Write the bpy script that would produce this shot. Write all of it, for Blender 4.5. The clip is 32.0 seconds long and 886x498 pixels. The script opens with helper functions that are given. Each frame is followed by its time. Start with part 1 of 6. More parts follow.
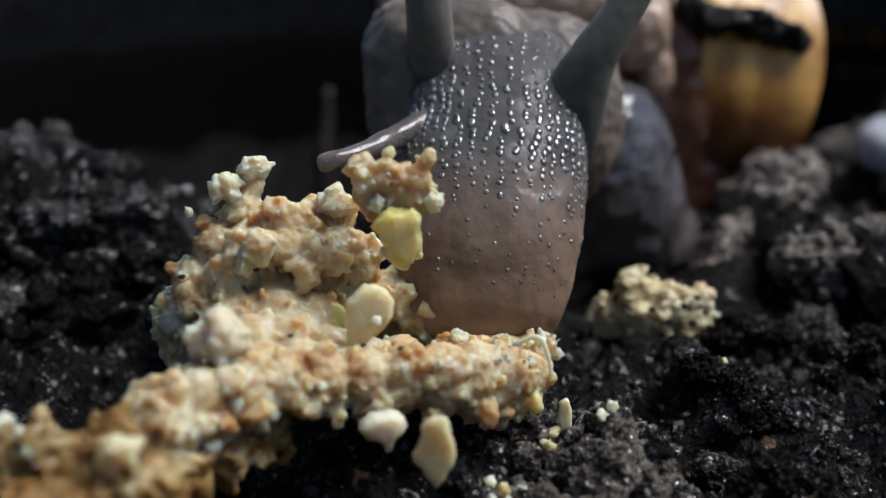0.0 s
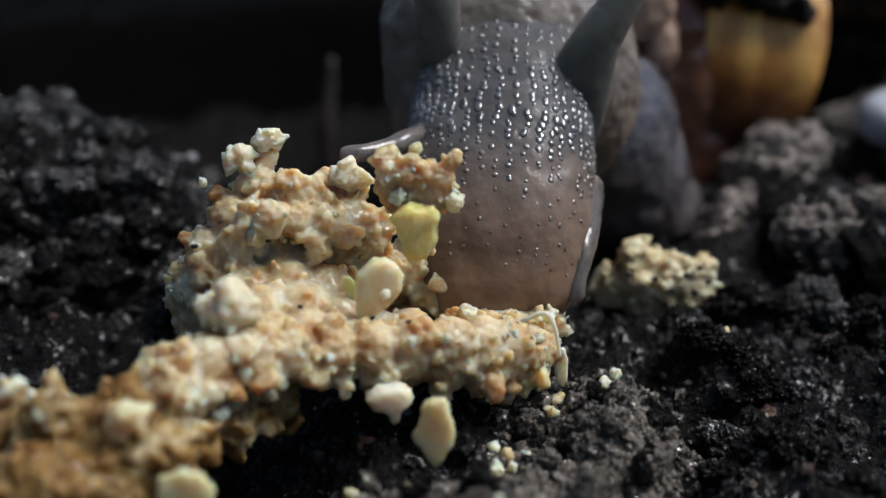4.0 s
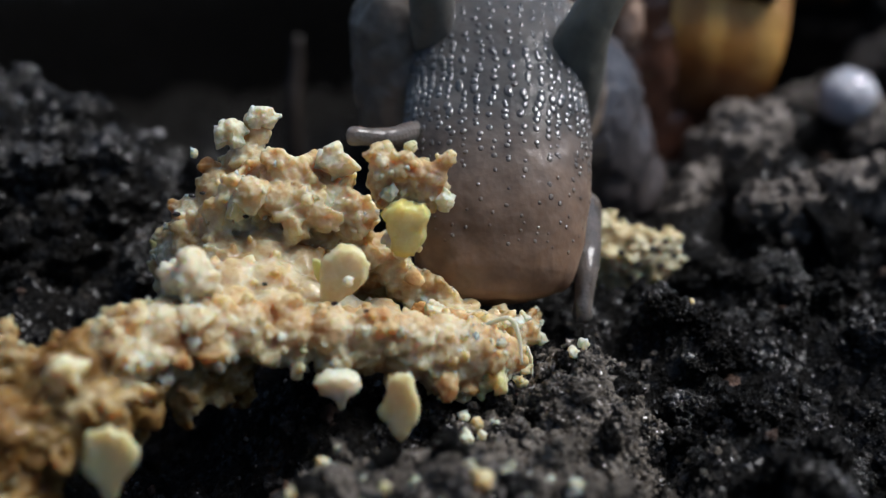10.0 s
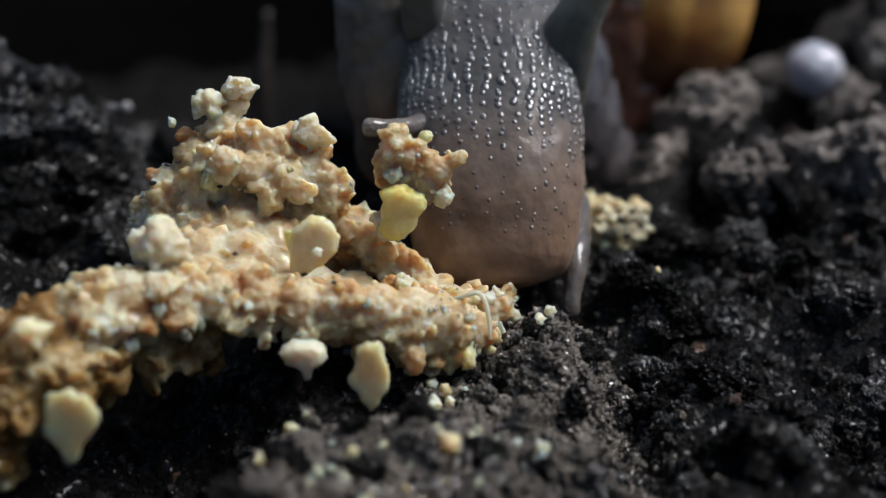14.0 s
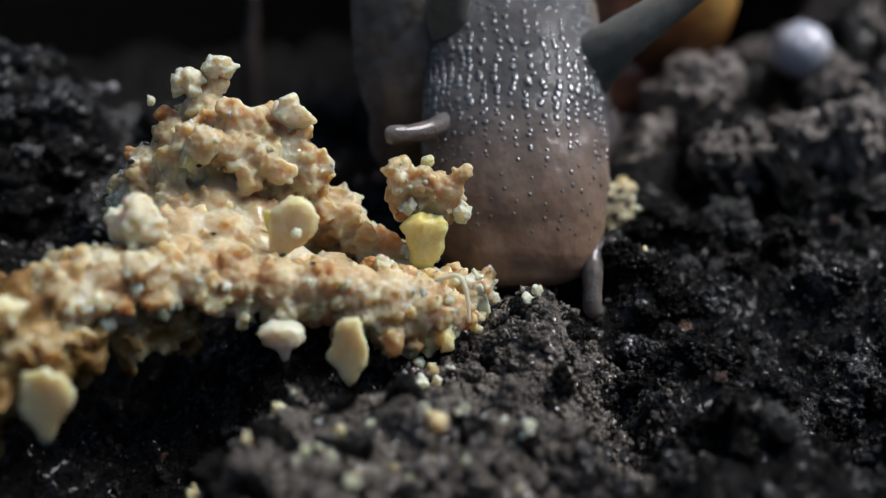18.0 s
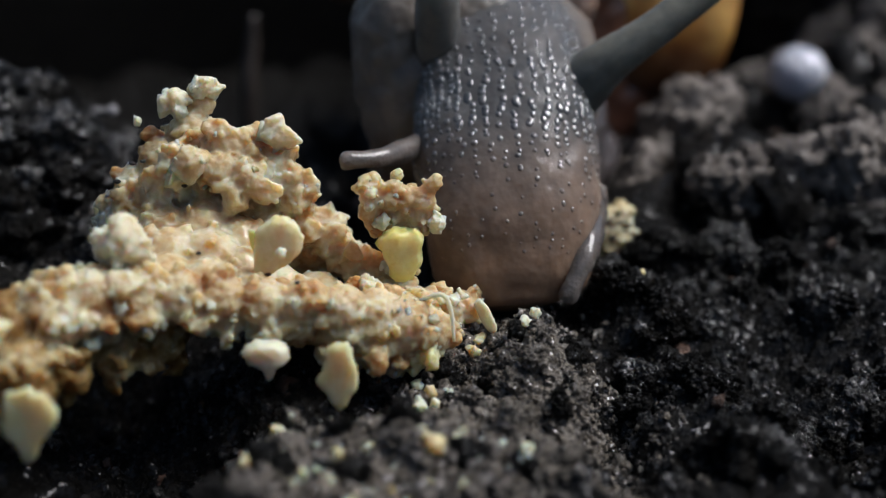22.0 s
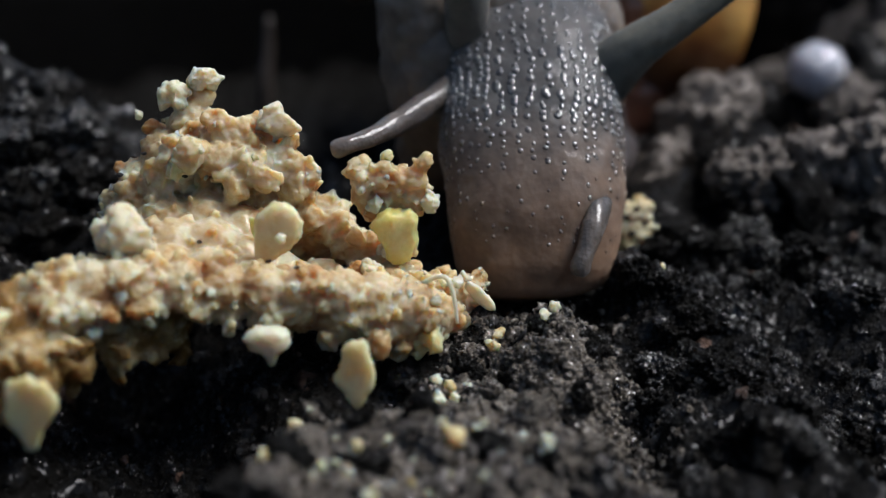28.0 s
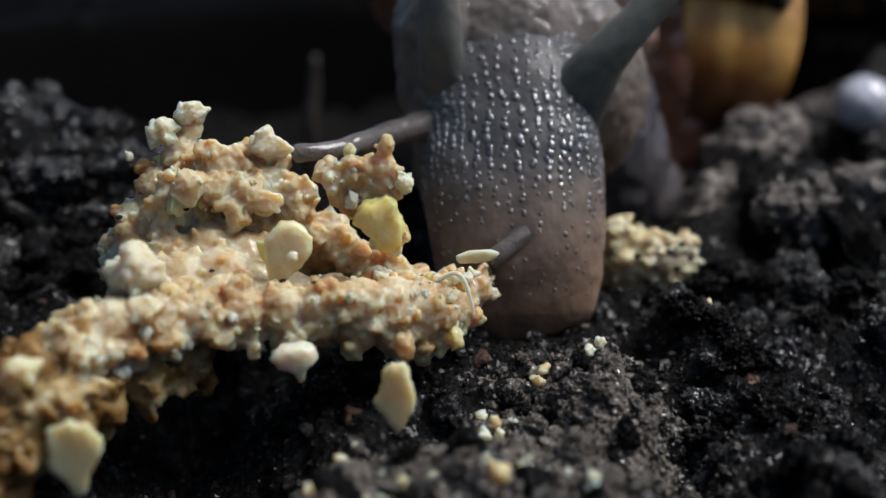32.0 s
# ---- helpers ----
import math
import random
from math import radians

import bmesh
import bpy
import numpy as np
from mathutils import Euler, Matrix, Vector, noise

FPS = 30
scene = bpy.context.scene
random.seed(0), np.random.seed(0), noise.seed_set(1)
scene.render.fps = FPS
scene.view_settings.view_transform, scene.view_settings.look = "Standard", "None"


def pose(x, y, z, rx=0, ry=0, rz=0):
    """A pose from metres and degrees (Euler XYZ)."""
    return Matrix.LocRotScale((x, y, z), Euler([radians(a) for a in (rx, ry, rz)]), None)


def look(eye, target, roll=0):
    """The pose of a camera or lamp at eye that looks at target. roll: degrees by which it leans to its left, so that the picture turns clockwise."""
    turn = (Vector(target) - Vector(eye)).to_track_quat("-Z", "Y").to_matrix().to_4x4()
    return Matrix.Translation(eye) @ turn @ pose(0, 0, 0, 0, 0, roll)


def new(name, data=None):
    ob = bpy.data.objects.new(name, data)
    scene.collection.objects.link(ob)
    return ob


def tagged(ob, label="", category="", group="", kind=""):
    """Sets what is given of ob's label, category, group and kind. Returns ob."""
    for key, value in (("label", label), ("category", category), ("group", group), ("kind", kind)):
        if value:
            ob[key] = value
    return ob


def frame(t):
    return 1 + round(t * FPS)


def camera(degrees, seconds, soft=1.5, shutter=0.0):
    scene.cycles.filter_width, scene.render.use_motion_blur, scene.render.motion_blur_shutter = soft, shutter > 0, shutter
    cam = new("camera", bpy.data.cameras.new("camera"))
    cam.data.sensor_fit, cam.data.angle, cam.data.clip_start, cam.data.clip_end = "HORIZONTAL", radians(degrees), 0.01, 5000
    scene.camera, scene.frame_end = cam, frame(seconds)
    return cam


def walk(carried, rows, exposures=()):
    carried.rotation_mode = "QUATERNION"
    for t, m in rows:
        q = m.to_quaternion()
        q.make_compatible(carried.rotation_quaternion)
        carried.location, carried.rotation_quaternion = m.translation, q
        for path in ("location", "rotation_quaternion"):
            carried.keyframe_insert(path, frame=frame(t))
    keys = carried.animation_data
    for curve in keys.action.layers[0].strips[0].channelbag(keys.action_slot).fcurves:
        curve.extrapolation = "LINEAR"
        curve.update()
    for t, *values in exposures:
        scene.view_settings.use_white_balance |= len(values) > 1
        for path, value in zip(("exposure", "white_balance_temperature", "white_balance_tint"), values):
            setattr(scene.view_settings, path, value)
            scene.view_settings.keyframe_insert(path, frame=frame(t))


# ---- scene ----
# A snail at a scrap of crumbled food on wet potting soil, seen from a few centimetres.
# Lengths inside the shape functions are in millimetres; link_mesh turns them into metres.
MM = 0.001

cam = camera(42.0, 32.0, soft=1.2, shutter=0.4)
cam.data.dof.use_dof = True
cam.data.dof.focus_distance = 0.0505
cam.data.dof.aperture_fstop = 27.0
PATH = [
    (0, pose(0.00040, 0.00102, 0.02290, 71.76, 0.66, 1.47)),
    (0.5, pose(0.00033, 0.00111, 0.02289, 72.17, 0.69, 1.50)),
    (1, pose(0.00023, 0.00119, 0.02287, 72.54, 0.55, 1.49)),
    (1.5, pose(0.00022, 0.00097, 0.02282, 72.28, 0.43, 1.13)),
    (2, pose(0.00019, 0.00085, 0.02276, 71.67, 0.40, 0.91)),
    (2.5, pose(0.00028, 0.00049, 0.02280, 70.65, 0.52, 1.44)),
    (3, pose(0.00024, 0.00058, 0.02271, 70.71, 0.47, 1.62)),
    (3.5, pose(0.00023, 0.00065, 0.02272, 70.47, 0.38, 1.56)),
    (5.5, pose(-0.00059, 0.00057, 0.02271, 70.56, 0.18, 1.20)),
    (6, pose(-0.00053, 0.00049, 0.02264, 70.49, 0.21, 1.03)),
    (6.5, pose(-0.00049, 0.00036, 0.02261, 70.72, 0.19, 1.13)),
    (7, pose(-0.00035, 0.00025, 0.02244, 70.14, 0.20, 0.94)),
    (7.5, pose(-0.00049, 0.00032, 0.02264, 70.29, 0.03, 0.87)),
    (8, pose(-0.00036, 0.00031, 0.02253, 70.25, 0.05, 0.82)),
    (8.5, pose(-0.00020, 0.00015, 0.02236, 70.09, 0.05, 0.44)),
    (9, pose(-0.00000, 0.00000, 0.02200, 70.00, -0.00, 0.00)),
    (9.5, pose(-0.00013, 0.00005, 0.02212, 69.95, -0.11, -0.12)),
    (10, pose(-0.00014, 0.00008, 0.02222, 69.85, -0.22, -0.23)),
    (10.5, pose(-0.00011, 0.00008, 0.02225, 69.79, -0.28, -0.33)),
    (11, pose(0.00001, -0.00003, 0.02215, 69.70, -0.26, -0.51)),
    (11.5, pose(-0.00002, -0.00019, 0.02213, 69.68, -0.28, -0.59)),
    (12, pose(0.00001, -0.00015, 0.02214, 69.62, -0.42, -0.77)),
    (12.5, pose(-0.00006, -0.00008, 0.02221, 69.55, -0.49, -0.88)),
    (13, pose(-0.00001, -0.00017, 0.02213, 69.36, -0.56, -1.08)),
    (13.5, pose(0.00012, -0.00022, 0.02209, 69.26, -0.49, -1.09)),
    (14, pose(0.00013, -0.00041, 0.02184, 68.91, -0.44, -1.52)),
    (14.5, pose(0.00012, -0.00035, 0.02197, 68.78, -0.55, -1.81)),
    (16.5, pose(0.00008, -0.00038, 0.02180, 68.61, -0.55, -1.86)),
    (17, pose(0.00018, -0.00036, 0.02182, 68.28, -0.58, -2.01)),
    (17.5, pose(0.00025, -0.00043, 0.02180, 68.22, -0.57, -2.05)),
    (18, pose(0.00026, -0.00049, 0.02168, 68.10, -0.45, -2.05)),
    (18.5, pose(0.00034, -0.00042, 0.02162, 68.03, -0.48, -2.16)),
    (19, pose(0.00024, -0.00036, 0.02171, 67.91, -0.52, -2.11)),
    (19.5, pose(0.00033, -0.00050, 0.02171, 67.64, -0.49, -2.23)),
    (20, pose(0.00034, -0.00044, 0.02179, 67.51, -0.54, -2.15)),
    (20.5, pose(0.00023, -0.00043, 0.02191, 67.89, -0.61, -2.10)),
    (21, pose(0.00032, -0.00041, 0.02186, 68.96, -0.60, -2.07)),
    (21.5, pose(0.00028, -0.00046, 0.02175, 69.23, -0.54, -2.07)),
    (22, pose(0.00027, -0.00060, 0.02175, 69.20, -0.55, -2.08)),
    (22.5, pose(0.00026, -0.00056, 0.02181, 69.28, -0.58, -2.02)),
    (23, pose(0.00017, -0.00049, 0.02172, 69.24, -0.56, -2.20)),
    (23.5, pose(0.00032, -0.00064, 0.02166, 68.99, -0.60, -2.38)),
    (24, pose(0.00043, -0.00067, 0.02165, 68.88, -0.53, -2.39)),
    (24.5, pose(0.00032, -0.00055, 0.02176, 68.80, -0.65, -2.38)),
    (26.5, pose(0.00056, -0.00079, 0.02112, 69.35, -0.20, -2.53)),
    (27, pose(0.00016, -0.00067, 0.02103, 69.34, -0.19, -2.32)),
    (27.5, pose(0.00022, -0.00051, 0.02081, 69.42, 0.11, -1.65)),
    (28, pose(0.00016, -0.00048, 0.02088, 69.78, 0.12, -1.52)),
    (28.5, pose(-0.00029, -0.00013, 0.02084, 70.93, 0.47, 0.10)),
    (29, pose(-0.00069, 0.00014, 0.02082, 71.28, 1.04, 1.72)),
    (29.5, pose(-0.00044, 0.00008, 0.02070, 70.99, 1.31, 1.95)),
    (30, pose(0.00004, -0.00023, 0.02062, 71.32, 1.39, 1.39)),
    (30.5, pose(0.00026, -0.00054, 0.02074, 71.40, 1.07, 0.82)),
    (31, pose(0.00024, -0.00065, 0.02096, 71.63, 0.82, 0.60)),
    (31.5, pose(0.00016, -0.00061, 0.02107, 71.73, 0.86, 0.50)),
    (32, pose(0.00020, -0.00063, 0.02093, 71.57, 1.00, 0.57)),
]
walk(cam, PATH)

# ---- light: a dull day, soft light from almost straight above ----
SUN_DIR = Vector((0.60, 0.0, 1.0)).normalized()
world = bpy.data.worlds.new("overcast_sky")
scene.world = world
world.use_nodes = True
_wn = world.node_tree.nodes
_sky = _wn.new("ShaderNodeTexSky")
_sky.sky_type = "NISHITA"
_sky.sun_disc = False
_sky.air_density, _sky.dust_density, _sky.ozone_density = 1.0, 1.0, 1.0
_sky.sun_elevation = math.asin(SUN_DIR.z)
_sky.sun_rotation = math.atan2(SUN_DIR.x, SUN_DIR.y)
_wn["Background"].inputs["Strength"].default_value = 0.10
world.node_tree.links.new(_sky.outputs["Color"], _wn["Background"].inputs["Color"])

sun_data = bpy.data.lights.new("sun", "SUN")
sun_data.energy = 5.0
sun_data.angle = radians(32)
sun_data.color = (0.975, 0.97, 1.0)
sun = new("sun", sun_data)
sun.matrix_world = look(SUN_DIR * 2.0, (0, 0, 0))
scene.view_settings.exposure = -0.24


# ---- materials ----
def material(name):
    m = bpy.data.materials.new(name)
    m.use_nodes = True
    nt = m.node_tree
    return m, nt, nt.nodes["Principled BSDF"]


def noise_node(nt, size_mm, detail=4.0, rough=0.6, kind="ShaderNodeTexNoise", space="Object"):
    """A texture whose features are about size_mm across."""
    co = nt.nodes.new("ShaderNodeTexCoord")
    n = nt.nodes.new(kind)
    n.inputs["Scale"].default_value = 1000.0 / size_mm
    if kind == "ShaderNodeTexNoise":
        n.inputs["Detail"].default_value = detail
        n.inputs["Roughness"].default_value = rough
    nt.links.new(co.outputs[space], n.inputs["Vector"])
    return n


def ramp_node(nt, source, stops, interpolation="LINEAR"):
    r = nt.nodes.new("ShaderNodeValToRGB")
    r.color_ramp.interpolation = interpolation
    els = r.color_ramp.elements
    while len(els) < len(stops):
        els.new(0.5)
    for e, (pos, col) in zip(els, stops):
        e.position = pos
        e.color = (*col, 1.0) if len(col) == 3 else col
    nt.links.new(source, r.inputs["Fac"])
    return r


def mix_node(nt, fac, a, b, blend="MIX"):
    m = nt.nodes.new("ShaderNodeMix")
    m.data_type = "RGBA"
    m.blend_type = blend
    for sock, val in ((m.inputs[0], fac), (m.inputs[6], a), (m.inputs[7], b)):
        if isinstance(val, bpy.types.NodeSocket):
            nt.links.new(val, sock)
        elif isinstance(val, tuple):
            sock.default_value = (*val, 1.0)
        else:
            sock.default_value = val
    return m.outputs[2]


def bump_node(nt, bsdf, heights, strength=0.6):
    """Chains bumps: pairs of a height socket and its depth in millimetres."""
    last = None
    for sock, depth in heights:
        b = nt.nodes.new("ShaderNodeBump")
        b.inputs["Strength"].default_value = strength
        b.inputs["Distance"].default_value = depth * MM
        nt.links.new(sock, b.inputs["Height"])
        if last:
            nt.links.new(last, b.inputs["Normal"])
        last = b.outputs["Normal"]
    nt.links.new(last, bsdf.inputs["Normal"])


def mat_soil(name, dark, brown, wet, shine=0.45, damp=0.5):
    m, nt, p = material(name)
    big = noise_node(nt, 5.0, 5.0)
    fine = noise_node(nt, 0.3, 6.0, 0.75)
    cells = noise_node(nt, 0.35, kind="ShaderNodeTexVoronoi")
    base = ramp_node(nt, fine.outputs["Fac"], [(0.3, dark), (0.52, tuple(0.5 * (a + b) for a, b in zip(dark, brown))), (0.75, brown)])
    tint = ramp_node(nt, big.outputs["Fac"], [(0.35, (0.6, 0.56, 0.53)), (0.68, (1.15, 1.1, 1.05))])
    nt.links.new(mix_node(nt, 1.0, base.outputs["Color"], tint.outputs["Color"], "MULTIPLY"), p.inputs["Base Color"])
    rough = ramp_node(nt, noise_node(nt, 0.4, 3.0).outputs["Fac"], [(0.42, (wet, wet, wet)), (0.62, (0.75, 0.75, 0.75))])
    nt.links.new(rough.outputs["Color"], p.inputs["Roughness"])
    p.inputs["Specular IOR Level"].default_value = shine
    film = ramp_node(nt, noise_node(nt, 0.7, 3.0).outputs["Fac"], [(0.46, (0, 0, 0)), (0.58, (damp, damp, damp))])
    nt.links.new(film.outputs["Color"], p.inputs["Coat Weight"])
    p.inputs["Coat Roughness"].default_value = 0.05
    p.inputs["Coat IOR"].default_value = 1.48
    gravel = noise_node(nt, 0.13, 2.0, 0.5)
    bump_node(nt, p, [(big.outputs["Fac"], 0.8), (cells.outputs["Distance"], 0.2), (fine.outputs["Fac"], 0.3), (gravel.outputs["Fac"], 0.12)], 1.0)
    return m


SOIL = mat_soil("potting_soil", (0.0016, 0.0015, 0.0012), (0.0095, 0.0086, 0.0068), 0.2, 0.14, 0.25)
GRAIN = mat_soil("soil_grain", (0.002, 0.0018, 0.0016), (0.016, 0.013, 0.011), 0.10, 0.6)
GRIT = mat_soil("grey_grit", (0.03, 0.027, 0.024), (0.22, 0.195, 0.172), 0.14, 0.7)
LOAM = mat_soil("grey_brown_loam", (0.010, 0.009, 0.0075), (0.42, 0.375, 0.31), 0.10, 0.6, 1.0)
# Soil colour lightened for the far clods, standing in for stronger light there.
LIT_SOIL = mat_soil("lit_far_soil", (0.05, 0.045, 0.04), (0.36, 0.32, 0.28), 0.25, 0.4, 0.4)
WET = mat_soil("glistening_soil", (0.003, 0.0028, 0.0024), (0.034, 0.031, 0.026), 0.10, 0.6, 0.8)
CHIP = mat_soil("bark_chip", (0.05, 0.026, 0.016), (0.17, 0.09, 0.055), 0.45)
SAND = mat_soil("pale_grain", (0.16, 0.15, 0.14), (0.42, 0.40, 0.38), 0.25)


def mat_food(name, stops, speckle=0.0, gloss=0.5, sss=0.35, per_piece=0.0, wet=0.25, depth=1.7):
    """Moist crumb: mottled colour, a little light carried inside."""
    m, nt, p = material(name)
    big = noise_node(nt, 1.7, 4.0, 0.6)
    fine = noise_node(nt, 0.28, 5.0, 0.65)
    fac = nt.nodes.new("ShaderNodeMath")
    fac.operation = "ADD"
    lumps = noise_node(nt, 1.0, kind="ShaderNodeTexVoronoi")
    tone = nt.nodes.new("ShaderNodeMath")
    tone.operation = "MULTIPLY_ADD"
    tone.inputs[1].default_value, tone.inputs[2].default_value = 0.08, -0.04
    nt.links.new(lumps.outputs["Color"], tone.inputs[0])
    mixed = nt.nodes.new("ShaderNodeMath")
    mixed.operation = "ADD"
    nt.links.new(big.outputs["Fac"], mixed.inputs[0])
    nt.links.new(tone.outputs[0], mixed.inputs[1])
    nt.links.new(mixed.outputs[0], fac.inputs[0])
    if per_piece:
        info = nt.nodes.new("ShaderNodeObjectInfo")
        sub = nt.nodes.new("ShaderNodeMath")
        sub.operation = "MULTIPLY_ADD"
        sub.inputs[1].default_value = per_piece
        sub.inputs[2].default_value = -0.5 * per_piece
        nt.links.new(info.outputs["Random"], sub.inputs[0])
        nt.links.new(sub.outputs[0], fac.inputs[1])
    else:
        fac.inputs[1].default_value = 0.0
    base = ramp_node(nt, fac.outputs[0], [(a, (c[0] * 0.68, c[1] * 0.70, c[2] * 0.64)) for a, c in stops])
    shade = ramp_node(nt, fine.outputs["Fac"], [(0.3, (0.94, 0.90, 0.84)), (0.6, (1.0, 1.0, 1.0))])
    col = mix_node(nt, 1.0, base.outputs["Color"], shade.outputs["Color"], "MULTIPLY")
    if speckle:
        dots = noise_node(nt, 0.9, 2.0, 0.5)
        mask = ramp_node(nt, dots.outputs["Fac"], [(0.66, (0, 0, 0)), (0.72, (speckle,) * 3)])
        col = mix_node(nt, mask.outputs["Color"], col, (0.05, 0.035, 0.025))
    nt.links.new(col, p.inputs["Base Color"])
    rough = ramp_node(nt, noise_node(nt, 1.1, 2.0).outputs["Fac"], [(0.4, (gloss * 0.55,) * 3), (0.62, (gloss * 1.35,) * 3)])
    nt.links.new(rough.outputs["Color"], p.inputs["Roughness"])
    p.inputs["Subsurface Weight"].default_value = sss
    p.inputs["Subsurface Radius"].default_value = (1.0, 0.6, 0.33)
    p.inputs["Subsurface Scale"].default_value = depth * MM
    bump_node(nt, p, [(fine.outputs["Fac"], 0.05)], 0.6)
    p.inputs["Specular IOR Level"].default_value = 0.2
    damp = ramp_node(nt, noise_node(nt, 2.6, 2.0).outputs["Fac"], [(0.55, (0, 0, 0)), (0.66, (wet,) * 3)])
    nt.links.new(damp.outputs["Color"], p.inputs["Coat Weight"])
    p.inputs["Coat Roughness"].default_value = 0.12
    return m


TAN = ((0.33, (0.50, 0.27, 0.13)), (0.44, (0.67, 0.48, 0.29)), (0.55, (0.78, 0.64, 0.45)), (0.70, (0.88, 0.81, 0.68)))
FOOD_BASE = mat_food("moist_crumb_mass", TAN, 0.2, 0.42, 1.0, 0.0, 0.8, 1.9)
FOOD_CRUMB = mat_food("crumb", ((0.22, (0.58, 0.37, 0.19)), (0.40, (0.70, 0.53, 0.32)), (0.54, (0.78, 0.68, 0.48)), (0.75, (0.82, 0.77, 0.64))), 0.1, 0.55, 0.85, 0.4)
FOOD_SOFT = mat_food("soft_crumb", ((0.24, (0.54, 0.34, 0.17)), (0.40, (0.67, 0.49, 0.29)), (0.54, (0.75, 0.62, 0.43)), (0.70, (0.81, 0.75, 0.61))), 0.15, 0.55, 0.85, 0.35)
FOOD_WHITE = mat_food("white_crumb", ((0.3, (0.84, 0.75, 0.57)), (0.6, (0.93, 0.88, 0.76))), 0.0, 0.5, 0.85)
FOOD_YELLOW = mat_food("yellow_crumb", ((0.3, (0.92, 0.70, 0.20)), (0.6, (0.95, 0.82, 0.40))), 0.0, 0.4, 1.0)
FOOD_PALE = mat_food("pale_translucent_crumb", ((0.3, (0.90, 0.74, 0.40)), (0.6, (0.93, 0.85, 0.62))), 0.0, 0.4, 1.0)
FOOD_ORANGE = mat_food("orange_crumb", ((0.3, (0.64, 0.26, 0.09)), (0.6, (0.74, 0.42, 0.19))), 0.0, 0.4, 0.4)


FOOD_AMBER = mat_food("amber_crumb_mass", ((0.30, (0.15, 0.07, 0.02)), (0.44, (0.27, 0.15, 0.05)), (0.56, (0.41, 0.28, 0.13)), (0.68, (0.66, 0.56, 0.39))), 0.2, 0.4, 0.85, 0.0, 0.3, 1.5)


def mat_skin(name, upper, lower, z_low, z_high, rough=0.24, cell=0.5, relief=0.05, sss=0.5, coat=1.0, ior=1.42):
    """Wet slug-like skin: colour runs from lower to upper along the part's own height."""
    m, nt, p = material(name)
    co = nt.nodes.new("ShaderNodeTexCoord")
    sep = nt.nodes.new("ShaderNodeSeparateXYZ")
    nt.links.new(co.outputs["Object"], sep.inputs[0])
    rng = nt.nodes.new("ShaderNodeMapRange")
    rng.inputs["From Min"].default_value, rng.inputs["From Max"].default_value = z_low * MM, z_high * MM
    nt.links.new(sep.outputs["Z"], rng.inputs["Value"])
    mottle = noise_node(nt, 1.3, 4.0, 0.6)
    fine = noise_node(nt, 0.22, 4.0, 0.6)
    cells = noise_node(nt, cell, kind="ShaderNodeTexVoronoi")
    grad = mix_node(nt, rng.outputs["Result"], lower, upper)
    shade = ramp_node(nt, mottle.outputs["Fac"], [(0.32, (0.72, 0.72, 0.74)), (0.66, (1.12, 1.08, 1.04))])
    nt.links.new(mix_node(nt, 1.0, grad, shade.outputs["Color"], "MULTIPLY"), p.inputs["Base Color"])
    r = ramp_node(nt, fine.outputs["Fac"], [(0.35, (rough * 0.7,) * 3), (0.7, (rough * 1.5,) * 3)])
    nt.links.new(r.outputs["Color"], p.inputs["Roughness"])
    p.inputs["Subsurface Weight"].default_value = sss
    p.inputs["Subsurface Radius"].default_value = (1.0, 0.8, 0.7)
    p.inputs["Subsurface Scale"].default_value = 1.7 * MM
    p.inputs["Specular IOR Level"].default_value = 0.12
    p.inputs["Coat Weight"].default_value = coat
    p.inputs["Coat Roughness"].default_value = 0.02
    p.inputs["Coat IOR"].default_value = ior
    bump_node(nt, p, [(cells.outputs["Distance"], relief), (fine.outputs["Fac"], max(0.006, relief * 0.8))], 0.8)
    return m


SKIN_HEAD = mat_skin("head_skin", (0.10, 0.097, 0.095), (0.27, 0.175, 0.115), -11.0, -3.0, 0.5, 0.25, 0.012, 1.0, 0.14)
SKIN_KNOB = mat_skin("wet_knob_skin", (0.10, 0.097, 0.095), (0.27, 0.175, 0.115), -11.0, -3.0, 0.5, 0.3, 0.002, 1.0, 1.0, 1.8)
SKIN_STALK = mat_skin("stalk_skin", (0.15, 0.152, 0.13), (0.085, 0.087, 0.08), -3.0, 2.0, 0.45, 0.25, 0.01, 0.8, 0.35)
# Left stalk: the haze over it is put into a flatter, paler colour.
SKIN_HAZE = mat_skin("haze_toned_stalk_skin", (0.13, 0.135, 0.125), (0.12, 0.115, 0.11), -3.0, 4.0, 0.5, 0.25, 0.01, 0.9, 0.3)
SKIN_FEELER = mat_skin("feeler_skin", (0.115, 0.105, 0.095), (0.095, 0.085, 0.078), -4.0, 0.0, 0.4, 0.2, 0.04, 1.0)
SKIN_BODY = mat_skin("body_skin", (0.145, 0.128, 0.112), (0.18, 0.13, 0.092), 4.0, 10.0, 0.5, 0.6, 0.02, 0.9, 0.3)
COLLAR = mat_skin("collar_skin", (0.46, 0.34, 0.26), (0.30, 0.20, 0.15), 10.0, 16.0, 0.35, 0.8, 0.05)
FOOT = mat_skin("foot_skin", (0.075, 0.078, 0.09), (0.10, 0.085, 0.08), 0.0, 9.0, 0.3, 0.7, 0.06)
MANTLE = mat_skin("mantle_skin", (0.17, 0.08, 0.05), (0.10, 0.04, 0.026), 0.0, 10.0, 0.3, 1.2, 0.1)


